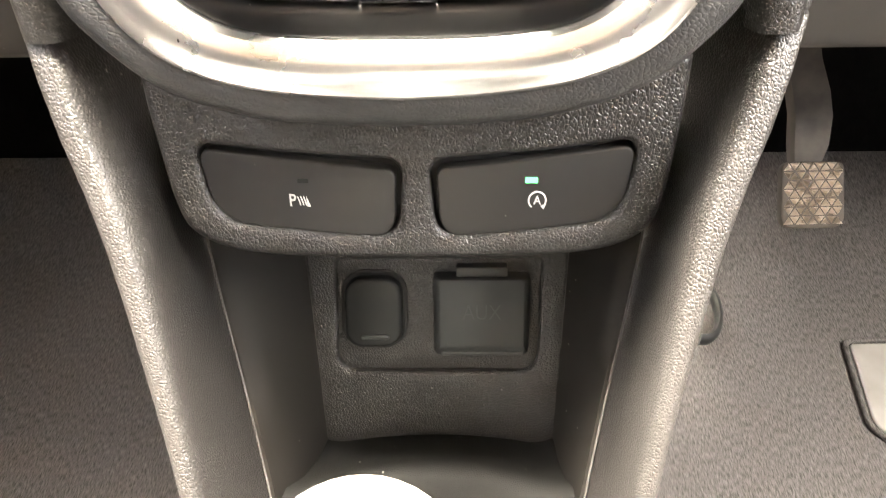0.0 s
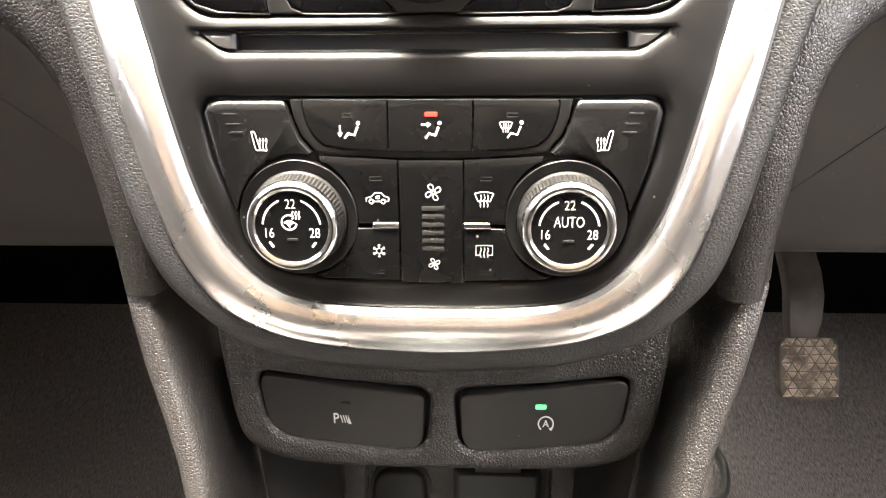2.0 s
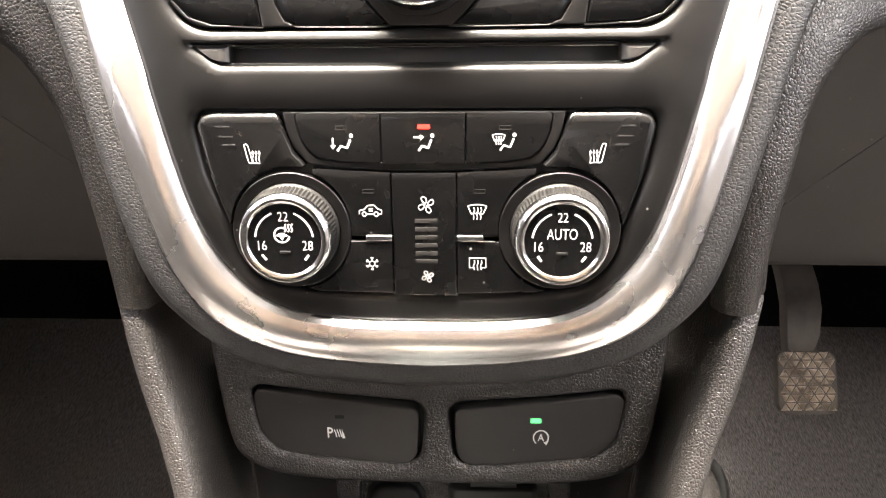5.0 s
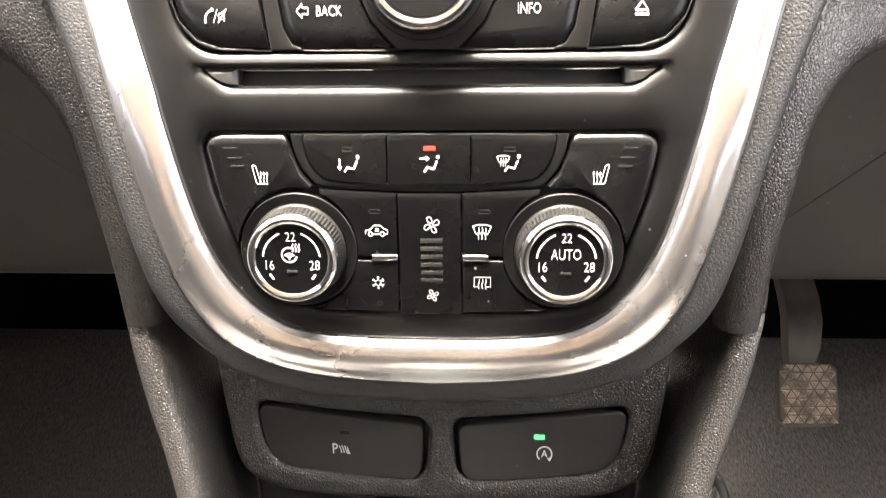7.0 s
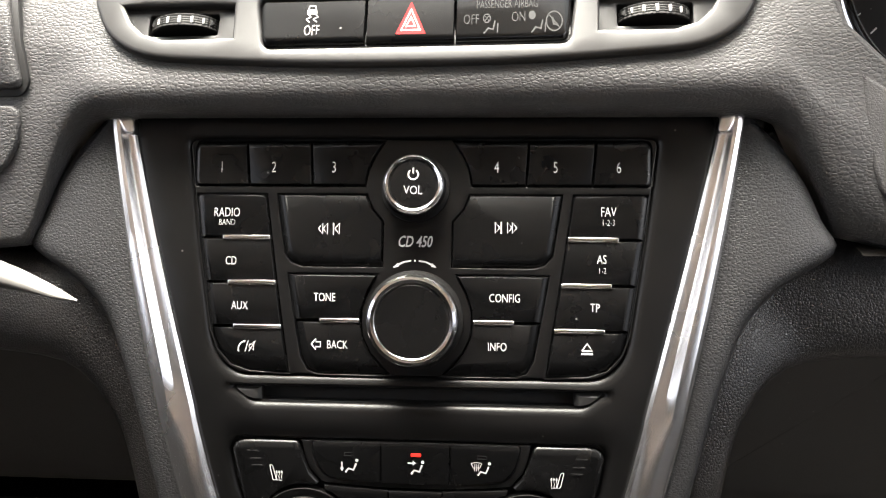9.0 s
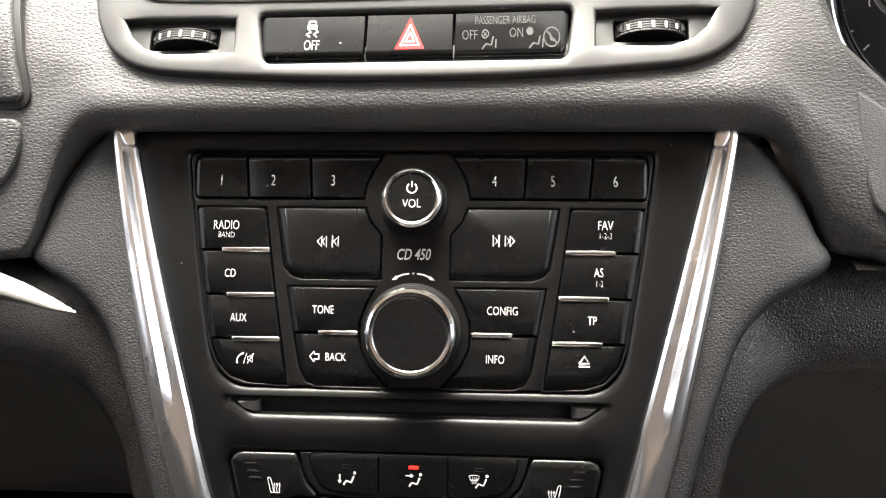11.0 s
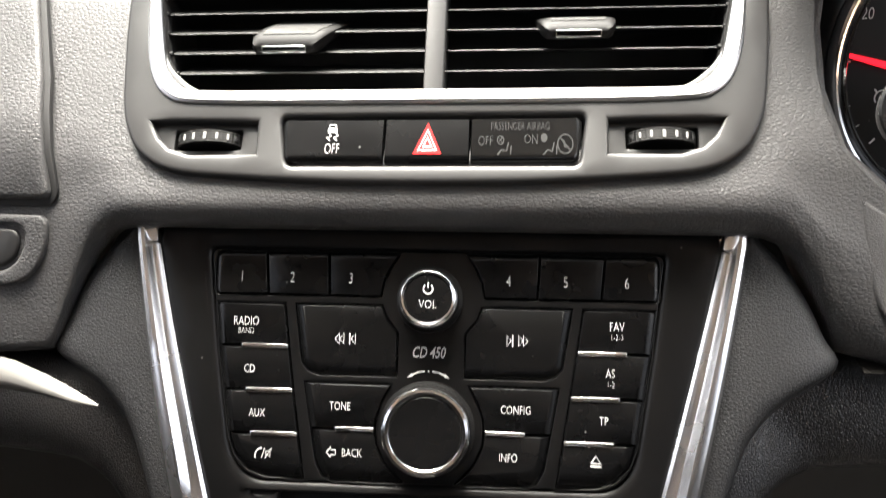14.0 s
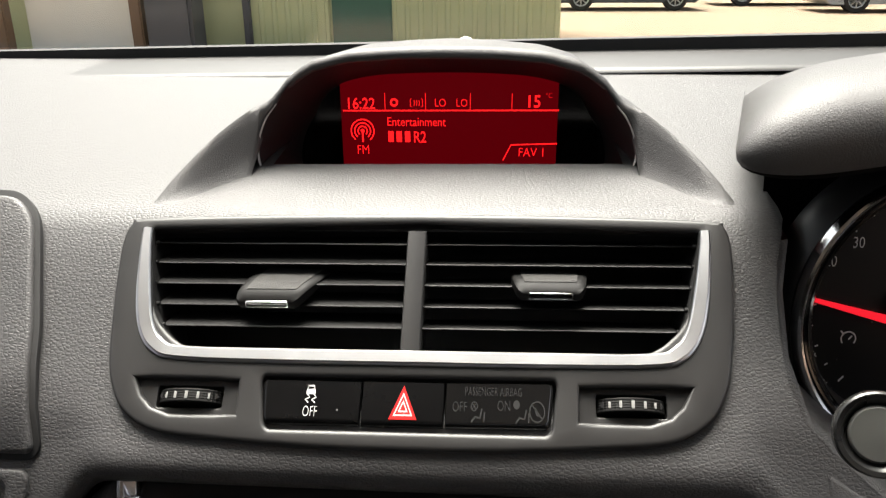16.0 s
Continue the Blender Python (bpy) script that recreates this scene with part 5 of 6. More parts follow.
arch = [(0.0, 0.9085), (0.03, 0.908), (0.06, 0.9058), (0.082, 0.9002), (0.094, 0.8915), (0.1015, 0.880), (0.1075, 0.872), (0.1118, 0.862), (0.1138, 0.852), (0.1132, 0.844), (0.109, 0.837)]
arch = [(1.025 * p[0], p[1]) for p in curve(arch, 4)]
arch = [(-a, b) for a, b in reversed(arch)][:-1] + arch


def arch_y(a):
    return float(np.interp(abs(a), [0, 0.08, 0.105, 0.115], [0.5045, 0.4995, 0.492, 0.488]))


front = [Vector((a + PX, arch_y(a), b)) for a, b in arch]
back = [Vector((a * 0.93 + PX, 0.5605, 0.82 + (b - 0.84) * 1.02 + 0.0)) for a, b in arch]
midway = [p.lerp(q, 0.5) for p, q in zip(front, back)]
loft("tunnel", [front, midway, back], TUNNEL, pod, "matt black inner hood", angle=60)
for part_ in (front[3:21], front[-21:-3]):
    loft("lip", [[p + Vector((0, -0.0012, 0)) for p in part_], [Vector((PX + (p.x - PX) * 1.008, p.y - 0.0022, p.z)) for p in part_], [Vector((PX + (p.x - PX) * 1.013, p.y + 0.004, p.z)) for p in part_]], HEEL, pod, "thin pale lip")
# hidden floor and back of the pod
mesh("screen_surround", [p + Vector((0, 0.0005, 0)) for p in back], [tuple(range(len(back)))], PIANO, pod, "glossy black surround")
screen = plate("screen", SCREEN, [(-76, 806), (76, 806), (76, 899), (-76, 899)], -1, 0.5, 0.3, LCD, pod, "dark red glowing screen")


def shown(body, x, z, cap, mat=LCDTEXT, wide=0.85, bold=0.0, align="CENTER"):
    legend(body, SCREEN, x, z, cap, 0.7, mat, screen, "screen_text", wide, bold=bold, align=align)


shown("16:22", -62.0, 869.0, 7.8, wide=0.86, bold=0.02)
shown("LO", -5.7, 869.8, 5.6, LCDTEXT, 0.8)
shown("LO", 9.4, 869.8, 5.6, LCDTEXT, 0.8)
shown("15", 58.9, 871.0, 8.4, wide=0.9, bold=0.025)
shown("°C", 69.6, 875.3, 3.6, LCDDIM, 0.85)
shown("FM", -61.2, 836.0, 6.6, wide=0.8)
shown("Entertainment", -22.8, 856.3, 6.2, LCDTEXT, 0.82, bold=0.008)
shown("R2", -20.4, 845.5, 8.0, wide=0.75, bold=0.02)
for x in (-41.0, -35.1, -29.1):
    bar("screen_bar", SCREEN, x - 2, x + 2, 841.6, 849.5, 0, 0.7, LCDTEXT, screen)
shown("FAV 1", 58.9, 835.2, 6.4, wide=0.85)


def screen_line(pts, w=0.9, mat=LCDTEXT):
    icon("screen_line", SCREEN, 0, 0, 1, 0.65, [(w, pts)], mat, screen)


screen_line([(-74.7, 863.8), (76.8, 865.0)], 1.1)
for x in (-44.6, -16.0, 15.3, 44.2):
    screen_line([(x, 876.5), (x, 864.2)], 0.7, LCDDIM)
screen_line([(38.7, 829.3), (44.2, 840.4), (76.4, 841.6)], 1.0)
icon("screen_symbol", SCREEN, -38.2, 869.8, 3.0, 0.65, [(0.5, circle(0, 0, 0.75, n=14))], LCDTEXT, screen)
icon("screen_symbol", SCREEN, -22.4, 869.8, 5.0, 0.65, [(0.14, [(-0.7, 0.55), (-0.85, 0.4), (-0.85, -0.55), (-0.6, -0.6)]), (0.14, [(0.7, 0.55), (0.85, 0.4), (0.85, -0.55), (0.6, -0.6)])] + [(0.15, [(a, 0.35), (a + 0.08, 0), (a, -0.5)]) for a in (-0.35, 0, 0.35)], LCDDIM, screen)
icon("radio_mast_symbol", SCREEN, -61.2, 849.5, 8.6, 0.65, [(0.12, arc(0, 0, r, -50, 230, 26)) for r in (0.38, 0.66, 0.95)] + [("fill", circle(0, 0, 0.18, n=12)[:-1]), (0.16, [(0, 0), (0, -0.95)])], LCDTEXT, screen)
bar("screen_bar", SCREEN, -69.6, -55.7, 822.9, 824.5, 0, 0.7, LCDTEXT, screen)
bar("screen_bar", SCREEN, -41.8, -14.0, 822.5, 823.7, 0, 0.7, LCDDIM, screen)

# ---- instrument pod ----
cluster = thing("instrument_cluster", (0.30, 0.42, 0.68), "instrument cluster with chrome-ringed dial and red needle", "instrument cluster")
DIAL = Flat((0.278, 0.395, 0.7855), (1, 0, 0), (0, 0.174, 0.985))
FACE = -38.0
turned("dial_ring", DIAL, [(84, -9), (82, -2), (81, 0.6), (79.6, 1.3), (78.2, 0.4), (77.4, -2.5)], CHROME, cluster, "bright chrome dial ring", segs=96, cap=False)
turned("ring_groove", DIAL, [(77.5, -2), (75.6, -5.5), (74.2, -5.8)], PIANO, cluster, segs=96, cap=False)
turned("inner_ring", DIAL, [(74.4, -5.9), (73.6, -4.8), (72.4, -4.7), (71.4, -6)], DARKCHROME, cluster, "slim inner chrome ring", segs=96, cap=False)
turned("dial_collar", DIAL, [(92, -26), (91, -17), (88.5, -10.5), (83.2, -5)], COLLAR, cluster, "smooth dark collar round the ring", segs=96, cap=False)
turned("dial_funnel", DIAL, [(71.6, -5.6), (70, -14), (67, FACE)], SATIN, cluster, segs=96, cap=False)
dial = turned("dial_face", DIAL, [(70, FACE), (1, FACE)], SATIN, cluster, "black dial with white graduations", segs=64)
needle_pl = Flat(DIAL(0, 0, FACE + 3), DIAL.right, DIAL.up)
RED = glowing("needle_red", (0.9, 0.015, 0.03), 0.3)
plate("needle", needle_pl, [(-59.8, 4.2), (-59.8, 1.9), (-10, -12.4), (-10, -7.0)], -1, 1, 0.3, RED, dial, "slim red needle")
turned("needle_hub", needle_pl, [(17, -2), (17, 3), (15, 4.5), (1, 5)], SATIN, dial, segs=32)
for k in range(25):
    a = radians(228 - 11.9 * k)
    r0 = 57 if k % 4 == 0 else 59
    icon("graduation", DIAL, 0, 0, 1, FACE + 0.2, [(0.9 if k % 4 == 0 else 0.6, [(r0 * math.cos(a), r0 * math.sin(a)), (61 * math.cos(a), 61 * math.sin(a))])], INK, dial)
for num, rad, a in (("20", 57, 154), ("30", 51.6, 136), ("40", 51.6, 98), ("50", 51.6, 60)):
    legend(num, DIAL, rad * math.cos(radians(a)), rad * math.sin(radians(a)), 6.4, FACE + 0.3, INK, dial, "numeral", 0.75)
legend("x100/min", DIAL, -49.5, -46.5, 4.2, FACE + 0.3, INK, dial, "legend", 0.8, turn=-44)
legend("OFF", DIAL, -57, -31.7, 3.8, FACE + 0.3, INK, dial, "legend", 0.8, turn=50)
icon("cruise_symbol", DIAL, -37.6, -19.8, 5, FACE + 0.4, [(0.16, arc(0, 0, 0.8, -40, 220, 18)), (0.2, [(0, -0.1), (0.4, 0.35)]), (0.18, [(-0.9, 0.9), (-0.6, 0.55)])], INK, dial)
# pod wall, floor and visor
rows = []
for z in (0.672, 0.69, 0.712, 0.735, 0.757, 0.78, 0.805, 0.826):
    e = pad_edge(min(z, 0.835))
    y0 = (VENT.f(z) + 0.002) if z > 0.757 else 0.339 - 0.5 * (0.757 - z)
    y0 = min(y0, 0.43)
    rows.append([Vector((e - 0.003, y0 + 0.002, z)), Vector((e, y0 + 0.0005, z)), Vector((e + 0.004, y0 + 0.003, z)), Vector((e + 0.006, y0 + 0.016, z)), Vector((e + 0.007, y0 + 0.05, z)), Vector((e + 0.008, 0.47, z))])
loft("pod_wall", rows, LEATHER, cluster, "dark grained wall beside the dial", angle=60)
# back and lining sheets carry the pod's shade as black colour
mesh("pod_back", [DIAL(-90, -100, -42), DIAL(180, -100, -42), DIAL(180, 74, -42), DIAL(-90, 74, -42)], [(0, 1, 2, 3)], PODSHADE, cluster)
mesh("pod_lining", [Vector((0.189, 0.472, 0.70)), Vector((0.60, 0.472, 0.70)), Vector((0.60, 0.505, 0.905)), Vector((0.189, 0.497, 0.868))], [(0, 1, 2, 3)], PODSHADE, cluster, "sheet under the visor, black for the shade there")
mesh("pod_floor", [Vector((0.20, 0.30, 0.664)), Vector((0.5, 0.30, 0.664)), Vector((0.5, 0.47, 0.675)), Vector((0.20, 0.47, 0.675))], [(0, 1, 2, 3)], SMOOTH, cluster)
VP = [(0.50, 0.853), (0.42, 0.862), (0.392, 0.8655), (0.380, 0.868), (0.3735, 0.874), (0.3715, 0.884), (0.3735, 0.895), (0.380, 0.905), (0.392, 0.9125), (0.410, 0.917), (0.44, 0.918), (0.48, 0.913), (0.53, 0.902), (0.60, 0.878)]
VP = curve(VP, 3)
visor_rows = []
for k in range(15):
    xs_ = 0.1475 + (0.05 * (1 - math.cos(math.pi / 2 * k / 8)) if k <= 8 else 0.05 + 0.05 * (k - 8))
    f = math.sin(math.pi / 2 * k / 8) if k < 8 else 1.0
    f = 0.02 + 0.98 * f ** 0.8
    row = []
    for y, z in VP:
        yy = 0.47 + (y - 0.47) * (0.80 + 0.20 * f)
        zz = 0.876 + (z - 0.886) * f * 0.92 + 0.16 * (xs_ - 0.1475)
        row.append(Vector((xs_ + 0.305 * (yy - 0.372), yy, zz)))
    visor_rows.append(row)
visor = thing("instrument_visor", (0.308, 0.5, 0.86), "rounded leather-grained visor over the instruments", "visor")
fold = min(range(len(VP)), key=lambda i: VP[i][0]) - 4
loft("visor_top", [r[fold:] for r in visor_rows], FINE, visor, "leather-grained top and rounded nose", angle=60)
# same visor, its shaded side coloured black
loft("visor_underside", [r[:fold + 1] for r in visor_rows], PODSHADE, visor, "underside coloured black for its shade", angle=60)
# stalk
stalk = thing("column_stalk", (0.1844, 0.2753, 0.7952), "black column stalk with a round grey end", "stalk")
sp = Flat((0.1844, 0.2753, 0.7952), (0.98, -0.18, 0.0), (0.05, 0.4, 0.92))
turned("stalk_end", sp, [(4, -13), (12, -12), (15, -8), (16.3, -2.5), (16.1, 0.2), (15.4, 1.0), (13.6, 0.6), (11.8, -1.4), (10.9, -2.0)], STALK, stalk, segs=48, cap=False)
turned("stalk_cap", sp, [(11.1, -3), (10.8, -0.9), (10.0, -0.1), (0.5, 0.4)], CAPGREY, stalk, "grey round cap", segs=48)
turned("stalk_arm", Flat((0.198, 0.2873, 0.7937), (-0.5, 0.86, 0), (0.2, 0.12, 0.97)), [(6, -4), (8, 0), (8.5, 20), (9, 60), (9.5, 120)], RUBBER, stalk, "slim black stalk arm", segs=24)

# ---- switch panel below the stack ----
switches = thing("console_switch_unit", (0, 0.225, 0.41), "grained dark console panel holding two wide switches", "switch panel")
half = [(0, 408.8), (30, 408.9), (58, 409.8), (80, 413.2), (94, 421), (99, 433), (101.5, 450), (103.5, 468), (104.5, 486)]
pan = [(-a, b) for a, b in reversed(curve(half, 4))][:-1] + curve(half, 4)
SW = rounded([(7.6, 417.6, 9), (32.5, 418.9), (55.5, 421.2), (83.0, 424.4, 14), (87.6, 456.4, 7), (50.8, 452.0), (5.0, 448.8, 7)], 6)
CAP = rounded([(9.6, 417.4, 8), (32.8, 418.6), (56, 421.2), (82.6, 424.2, 13), (87.0, 453.6, 6), (52.8, 449.2), (7.9, 444.6, 4)], 6)
sheet("panel", SWITCH, pan, [mirror(SW), SW], 3.2, 16, 4.0, PANEL, switches, step=8, hole_depth=12, flare=lambda x, z, p=None: 2.6 + 0.8 * max(0, -z), fall=2.4)
for s in (-1, 1):
    o = SW if s == 1 else mirror(SW)
    loft("recess", [[SWITCH(x, z, hh) for x, z in inset(o, 0.2)] for hh in (0, -10)], VOID, switches, closed=True)
    mesh("recess_floor", *loops(SWITCH, [(inset(o, -0.5), -7), (inset(o, -0.4), -6.5)]), VOID, switches)
    b = keycap("switch", SWITCH, CAP if s == 1 else mirror(CAP), -6, 0.9, 0.6, lambda x, z, p=None: 0.7, SWITCHCAP, switches, "wide satin black switch with a white symbol")
    if s == -1:
        legend("P", SWITCH, -50.6, 432.9, 4.9, 1.0, INK, b, "legend", 0.85, bold=0.02)
        icon("parking_sensor_symbol", SWITCH, -46.4, 432.3, 4.2, 1.0, [(0.13, [(-0.5, 0.5), (-0.35, 0.1), (-0.25, -0.35)]), (0.13, [(-0.2, 0.5), (-0.05, 0.1), (0.05, -0.35)]), (0.13, [(0.1, 0.5), (0.22, 0.1), (0.32, -0.35)]), ("fill", [(0.35, 0.55), (0.75, -0.5), (0.4, -0.5)])], INK, b)
        bar("indicator", SWITCH, -48, -43.4, 439.6, 441.4, 0, 1.0, DIM, b)
    else:
        icon("stop_start_symbol", SWITCH, 48.6, 432.2, 4.8, 1.0, [(0.13, arc(0, 0, 0.72, -45, 232, 24)), ("fill", [(0.55, -0.75), (0.75, -0.3), (0.25, -0.45)])], INK, b)
        legend("A", SWITCH, 48.6, 432.3, 3.4, 1.0, INK, b, "legend", 0.9, bold=0.02)
        bar("indicator", SWITCH, 43.6, 48.6, 439.1, 441.4, 0, 1.1, GREENLED, b, "lit green indicator")

# ---- console rails ----
RZ = [0.62, 0.58, 0.54, 0.5045, 0.489, 0.474, 0.445, 0.420, 0.403, 0.380, 0.358, 0.32, 0.28, 0.24, 0.20]
RX = [0.1450, 0.144, 0.143, 0.1425, 0.1382, 0.1330, 0.1200, 0.1125, 0.1078, 0.1015, 0.0962, 0.0910, 0.0880, 0.0865, 0.0855]


def rail_row(s, z):
    x = float(np.interp(-z, [-v for v in RZ], RX))
    y = 0.2463 + 0.75 * (z - 0.503) if z < 0.503 else 0.2463 + 0.45 * (z - 0.503)
    seam = float(np.interp(z, [0.2, 0.283, 0.332, 0.358, 0.384, 0.43, 0.5], [0.068, 0.0778, 0.0885, 0.095, 0.101, 0.108, 0.113]))
    back = [(0.012, 0.24), (0.003, 0.09), (0.0006, 0.03), (0.0, 0.008)]
    wide = back + [(-0.0006, 0.0035), (-0.002, 0.0012), (-0.005, 0.0005), (-0.0085, -0.0002), (-0.0105, 0.0), (-0.0122, 0.0014), (-0.0135, 0.0042), (-0.0145, 0.0085)]
    slim = back + [(-0.0004, 0.0045), (-0.0014, 0.0017), (-0.003, 0.0004), (-0.0048, 0.0002), (-0.0062, 0.0006), (-0.0074, 0.0018), (-0.0083, 0.0042), (-0.0088, 0.0085)]
    w = min(1, max(0, (z - 0.37) / 0.1))
    prof = [(a + (c - a) * w, b + (d - b) * w) for (a, b), (c, d) in zip(slim, wide)]
    a0, b0 = prof[-1]
    prof += [(a0 + (seam - x - a0) * (f + (f ** 0.8 - f) * w), b0 + 0.081 * f) for f in (0.15, 0.35, 0.6, 0.85, 1.0)]
    return [Vector((s * (x + a), y + b, z)) for a, b in prof]


for s in (-1, 1):
    rail = thing("console_rail", (s * 0.12, 0.3, 0.35), "grained dark plastic console side rail tapering to the tunnel", "console", "console rails")
    zs = [0.503 - i * 0.0165 for i in range(20)]
    deep = Vector((0, 0.006, 0))
    first = [[p + deep for p in rail_row(s, 0.5029)], [p + Vector((0, 0.0006, 0)) for p in rail_row(s, 0.5026)]]
    loft("rail_lower", first + [rail_row(s, z) for z in [0.5018] + zs[1:]], GRAINED, rail, angle=60)
    last = [[p + Vector((0, 0.0014, 0)) for p in rail_row(s, 0.5044)], [p + deep for p in rail_row(s, 0.5041)]]
    loft("rail_upper", [[p + Vector((0, 0.001, 0)) for p in rail_row(s, z)] for z in (0.575, 0.555, 0.535, 0.515, 0.5055)] + last, GRAINED, rail, angle=60)
    # smooth inner cheek down to the tray
    rows = []
    for z in [0.43 - i * 0.02 for i in range(12)]:
        e = rail_row(s, z)[-1]
        f = (0.43 - z) / 0.2
        bx, by = 0.0655 - 0.004 * min(1, f), POCKET.f(z) + 0.004
        if by < e.y - 0.004:
            by = e.y - 0.004
        b = Vector((s * bx + 0.005, by, z))
        rows.append([e + Vector((-s * 0.0008, 0.0005, 0)), e + Vector((-s * 0.003, 0.0005, 0)), e.lerp(b, 0.35), e.lerp(b, 0.7), b])
    loft("inner_cheek", rows, SMOOTH, rail, "smooth dark inner cheek", angle=60)

for s in (-1, 1):
    seam = thing("worn_seam", (s * 0.09, 0.2, 0.3), "thin worn pale seam along the console cheek", "seam", "worn seams")
    rows = []
    for z in [0.41 - i * 0.012 for i in range(18)]:
        e = rail_row(s, z)[-1]
        rows.append([e + Vector((-s * 0.0006, -0.0009, 0)), e + Vector((-s * 0.0011, -0.0011, 0)), e + Vector((-s * 0.0014, 0.0, 0))])
    loft("seam_line", rows, WORN, seam)

# ---- storage pocket ----
pocket = thing("storage_pocket", (0, 0.24, 0.27), "grained console pocket with socket cap and auxiliary cover", "pocket")
rec = rounded([(-54.0, 298, 9), (52.5, 298, 9), (53.0, 358, 3), (-51.5, 358, 3)], 6)
pb = [(-64, 252)] + [(x, 252 + 8.5 * (1 - (x / 64) ** 2)) for x in range(-56, 57, 8)] + [(64, 252), (68, 425), (-68, 425)]
sheet("back_wall", POCKET, pb, [rec], 0, 6, 1.5, PANEL, pocket, step=9, hole_depth=5, flare=lambda x, z, p=None: 2.2, fall=2.2)
sheet("recess_floor", POCKET, inset(rec, -1), [], -4, 2, 0.3, PANEL, pocket, step=12)
cap_out = rounded([(-49.2, 312.6, 10), (-18.6, 312.6, 10), (-17.4, 349.7, 10), (-47.6, 349.7, 10)], 7)
sheet("cap_ring", POCKET, inset(cap_out, -2.2), [inset(cap_out, 0.8)], -2.6, 2, 0.8, VOID, pocket)
plate("socket_cap", POCKET, cap_out, -5, 2.6, 2.6, CAPRUBBER, pocket, "dark rubber socket cap")
plate("cap_lip", POCKET, rounded([(-41, 317.5, 2), (-25, 317.5, 2), (-26, 320.5, 2), (-40, 320.5, 2)], 4), 2, 3.4, 0.8, RUBBER, pocket)
aux_out = rounded([(-2, 308, 4), (47.5, 308, 4), (47.8, 350.5, 3), (-2, 350.5, 3)], 5)
aux = keycap("auxiliary_cover", POCKET, aux_out, -5, 4.2, 3.2, lambda x, z, p=None: 1.2 + 2.6 * abs(x) + 6.0 * max(0, -z) ** 2, RUBBER, pocket, "dark grey rubber cover with raised letters")
plate("cover_hinge", POCKET, rounded([(10, 350), (36, 350), (36, 355, 1), (10, 355, 1)], 3), -4, 2.0, 0.8, RUBBER, pocket)
plate("cover_lip", POCKET, rounded([(1.5, 308.6, 1), (45, 308.6, 1), (45, 312.0, 1), (1.5, 312.0, 1)], 3), 0, 3.0, 0.8, RUBBER, pocket)
legend("AUX", POCKET, 23, 333, 8.0, 4.5, EMBOSS, aux, "raised_letters", 0.85)

for s in (-1, 1):
    icon("wall_edge", POCKET, 0, 0, 1, 0.5, [(0.35, [(s * (66.5 - 0.0), 365), (s * 65.2, 330), (s * 64.2, 300), (s * 63.2, 255)])], WORN, pocket, "thin worn pale edge")
tray = thing("console_tray", (0, 0.15, 0.25), "dark moulded tray in front of the gear lever", "tray")
rows = []
for y, z, w, c in ((0.235, 0.2535, 66, 8.5), (0.218, 0.2540, 66, 6.5), (0.205, 0.2595, 66, 7), (0.196, 0.268, 66, 6), (0.188, 0.268, 66, 5), (0.178, 0.262, 66, 2), (0.165, 0.252, 67, 0), (0.13, 0.246, 69, 0), (0.08, 0.246, 72, 0), (0.0, 0.262, 76, 0), (-0.12, 0.27, 80, 0)):
    rows.append([Vector((x * w / 1000 + 0.003, y - 0.012 * x * x, z + c * (1 - x * x) / 1000 + 0.006 * max(0, abs(x) - 0.85) / 0.15)) for x in np.linspace(-1.4, 1.4, 29)])
loft("tray_lip", rows[:7], TRAYBLACK, tray, "raised curved lip at the back of the tray", angle=60)
loft("tray_floor", rows[6:], TRAYBLACK, tray, angle=60)
lever = thing("gear_lever", (-0.006, 0.09, 0.25), "gear lever with pale rounded knob and dark boot", "gear lever")
gp = Flat((-0.006, 0.0715, 0.435), (1, 0, 0), (0, 0.98, 0.2))
turned("knob", gp, [(9, -40), (13, -28), (24, -8), (29.5, 8), (29.5, 18), (26, 28), (18, 34), (8, 36.5), (1, 37)], KNOBTOP, lever, "pale glossy rounded knob", segs=40)
turned("boot", gp, [(62, -182), (52, -158), (42, -128), (30, -98), (18, -68), (10, -36)], RUBBER, lever, "dark gathered boot", segs=40, ridges=(1, 2, 3, 4), ridge=3, ridge_every=4)

# ---- footwell ----
floor = tagged(new("floor"), "dark grey ribbed carpet in the footwells", "carpet", "", "structure")
frows = []
for x in np.linspace(-0.75, 0.75, 31):
    t = max(0.0, 1 - (abs(x) / 0.17) ** 4)
    frows.append([Vector((x, y, z + (0.19 - z) * t * (1 if y < 0.62 else 0.6))) for y, z in ((-2.0, 0.0), (-0.6, 0.0), (0.0, 0.0), (0.2, 0.0), (0.4, 0.0), (0.56, 0.0), (0.68, 0.003), (0.755, 0.014), (0.785, 0.05), (0.81, 0.14), (0.85, 0.33), (0.89, 0.5), (0.92, 0.8))])
loft("carpet", [r[:8] for r in frows], CARPET, floor, angle=80)
# felt from the carpet's end upwards, its colour darkened for the shade under the dash
bulkhead = tagged(new("bulkhead"), "felt covering the bulkhead behind the pedals, near-black for the shade there", "bulkhead", "", "structure")
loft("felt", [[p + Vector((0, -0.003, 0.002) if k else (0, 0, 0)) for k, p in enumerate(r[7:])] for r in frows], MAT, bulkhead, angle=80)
heel = thing("heel_pad", (0.45, 0.41, 0.003), "grey smooth heel pad set in the carpet", "heel pad")
HF = Flat((0.0, 0.0, 0.0015), (1, 0, 0), (0, 1, 0))
hp = rounded([(389, 378, 8), (412, 352, 8), (640, 352, 8), (640, 478, 8), (397, 474, 8)], 6)
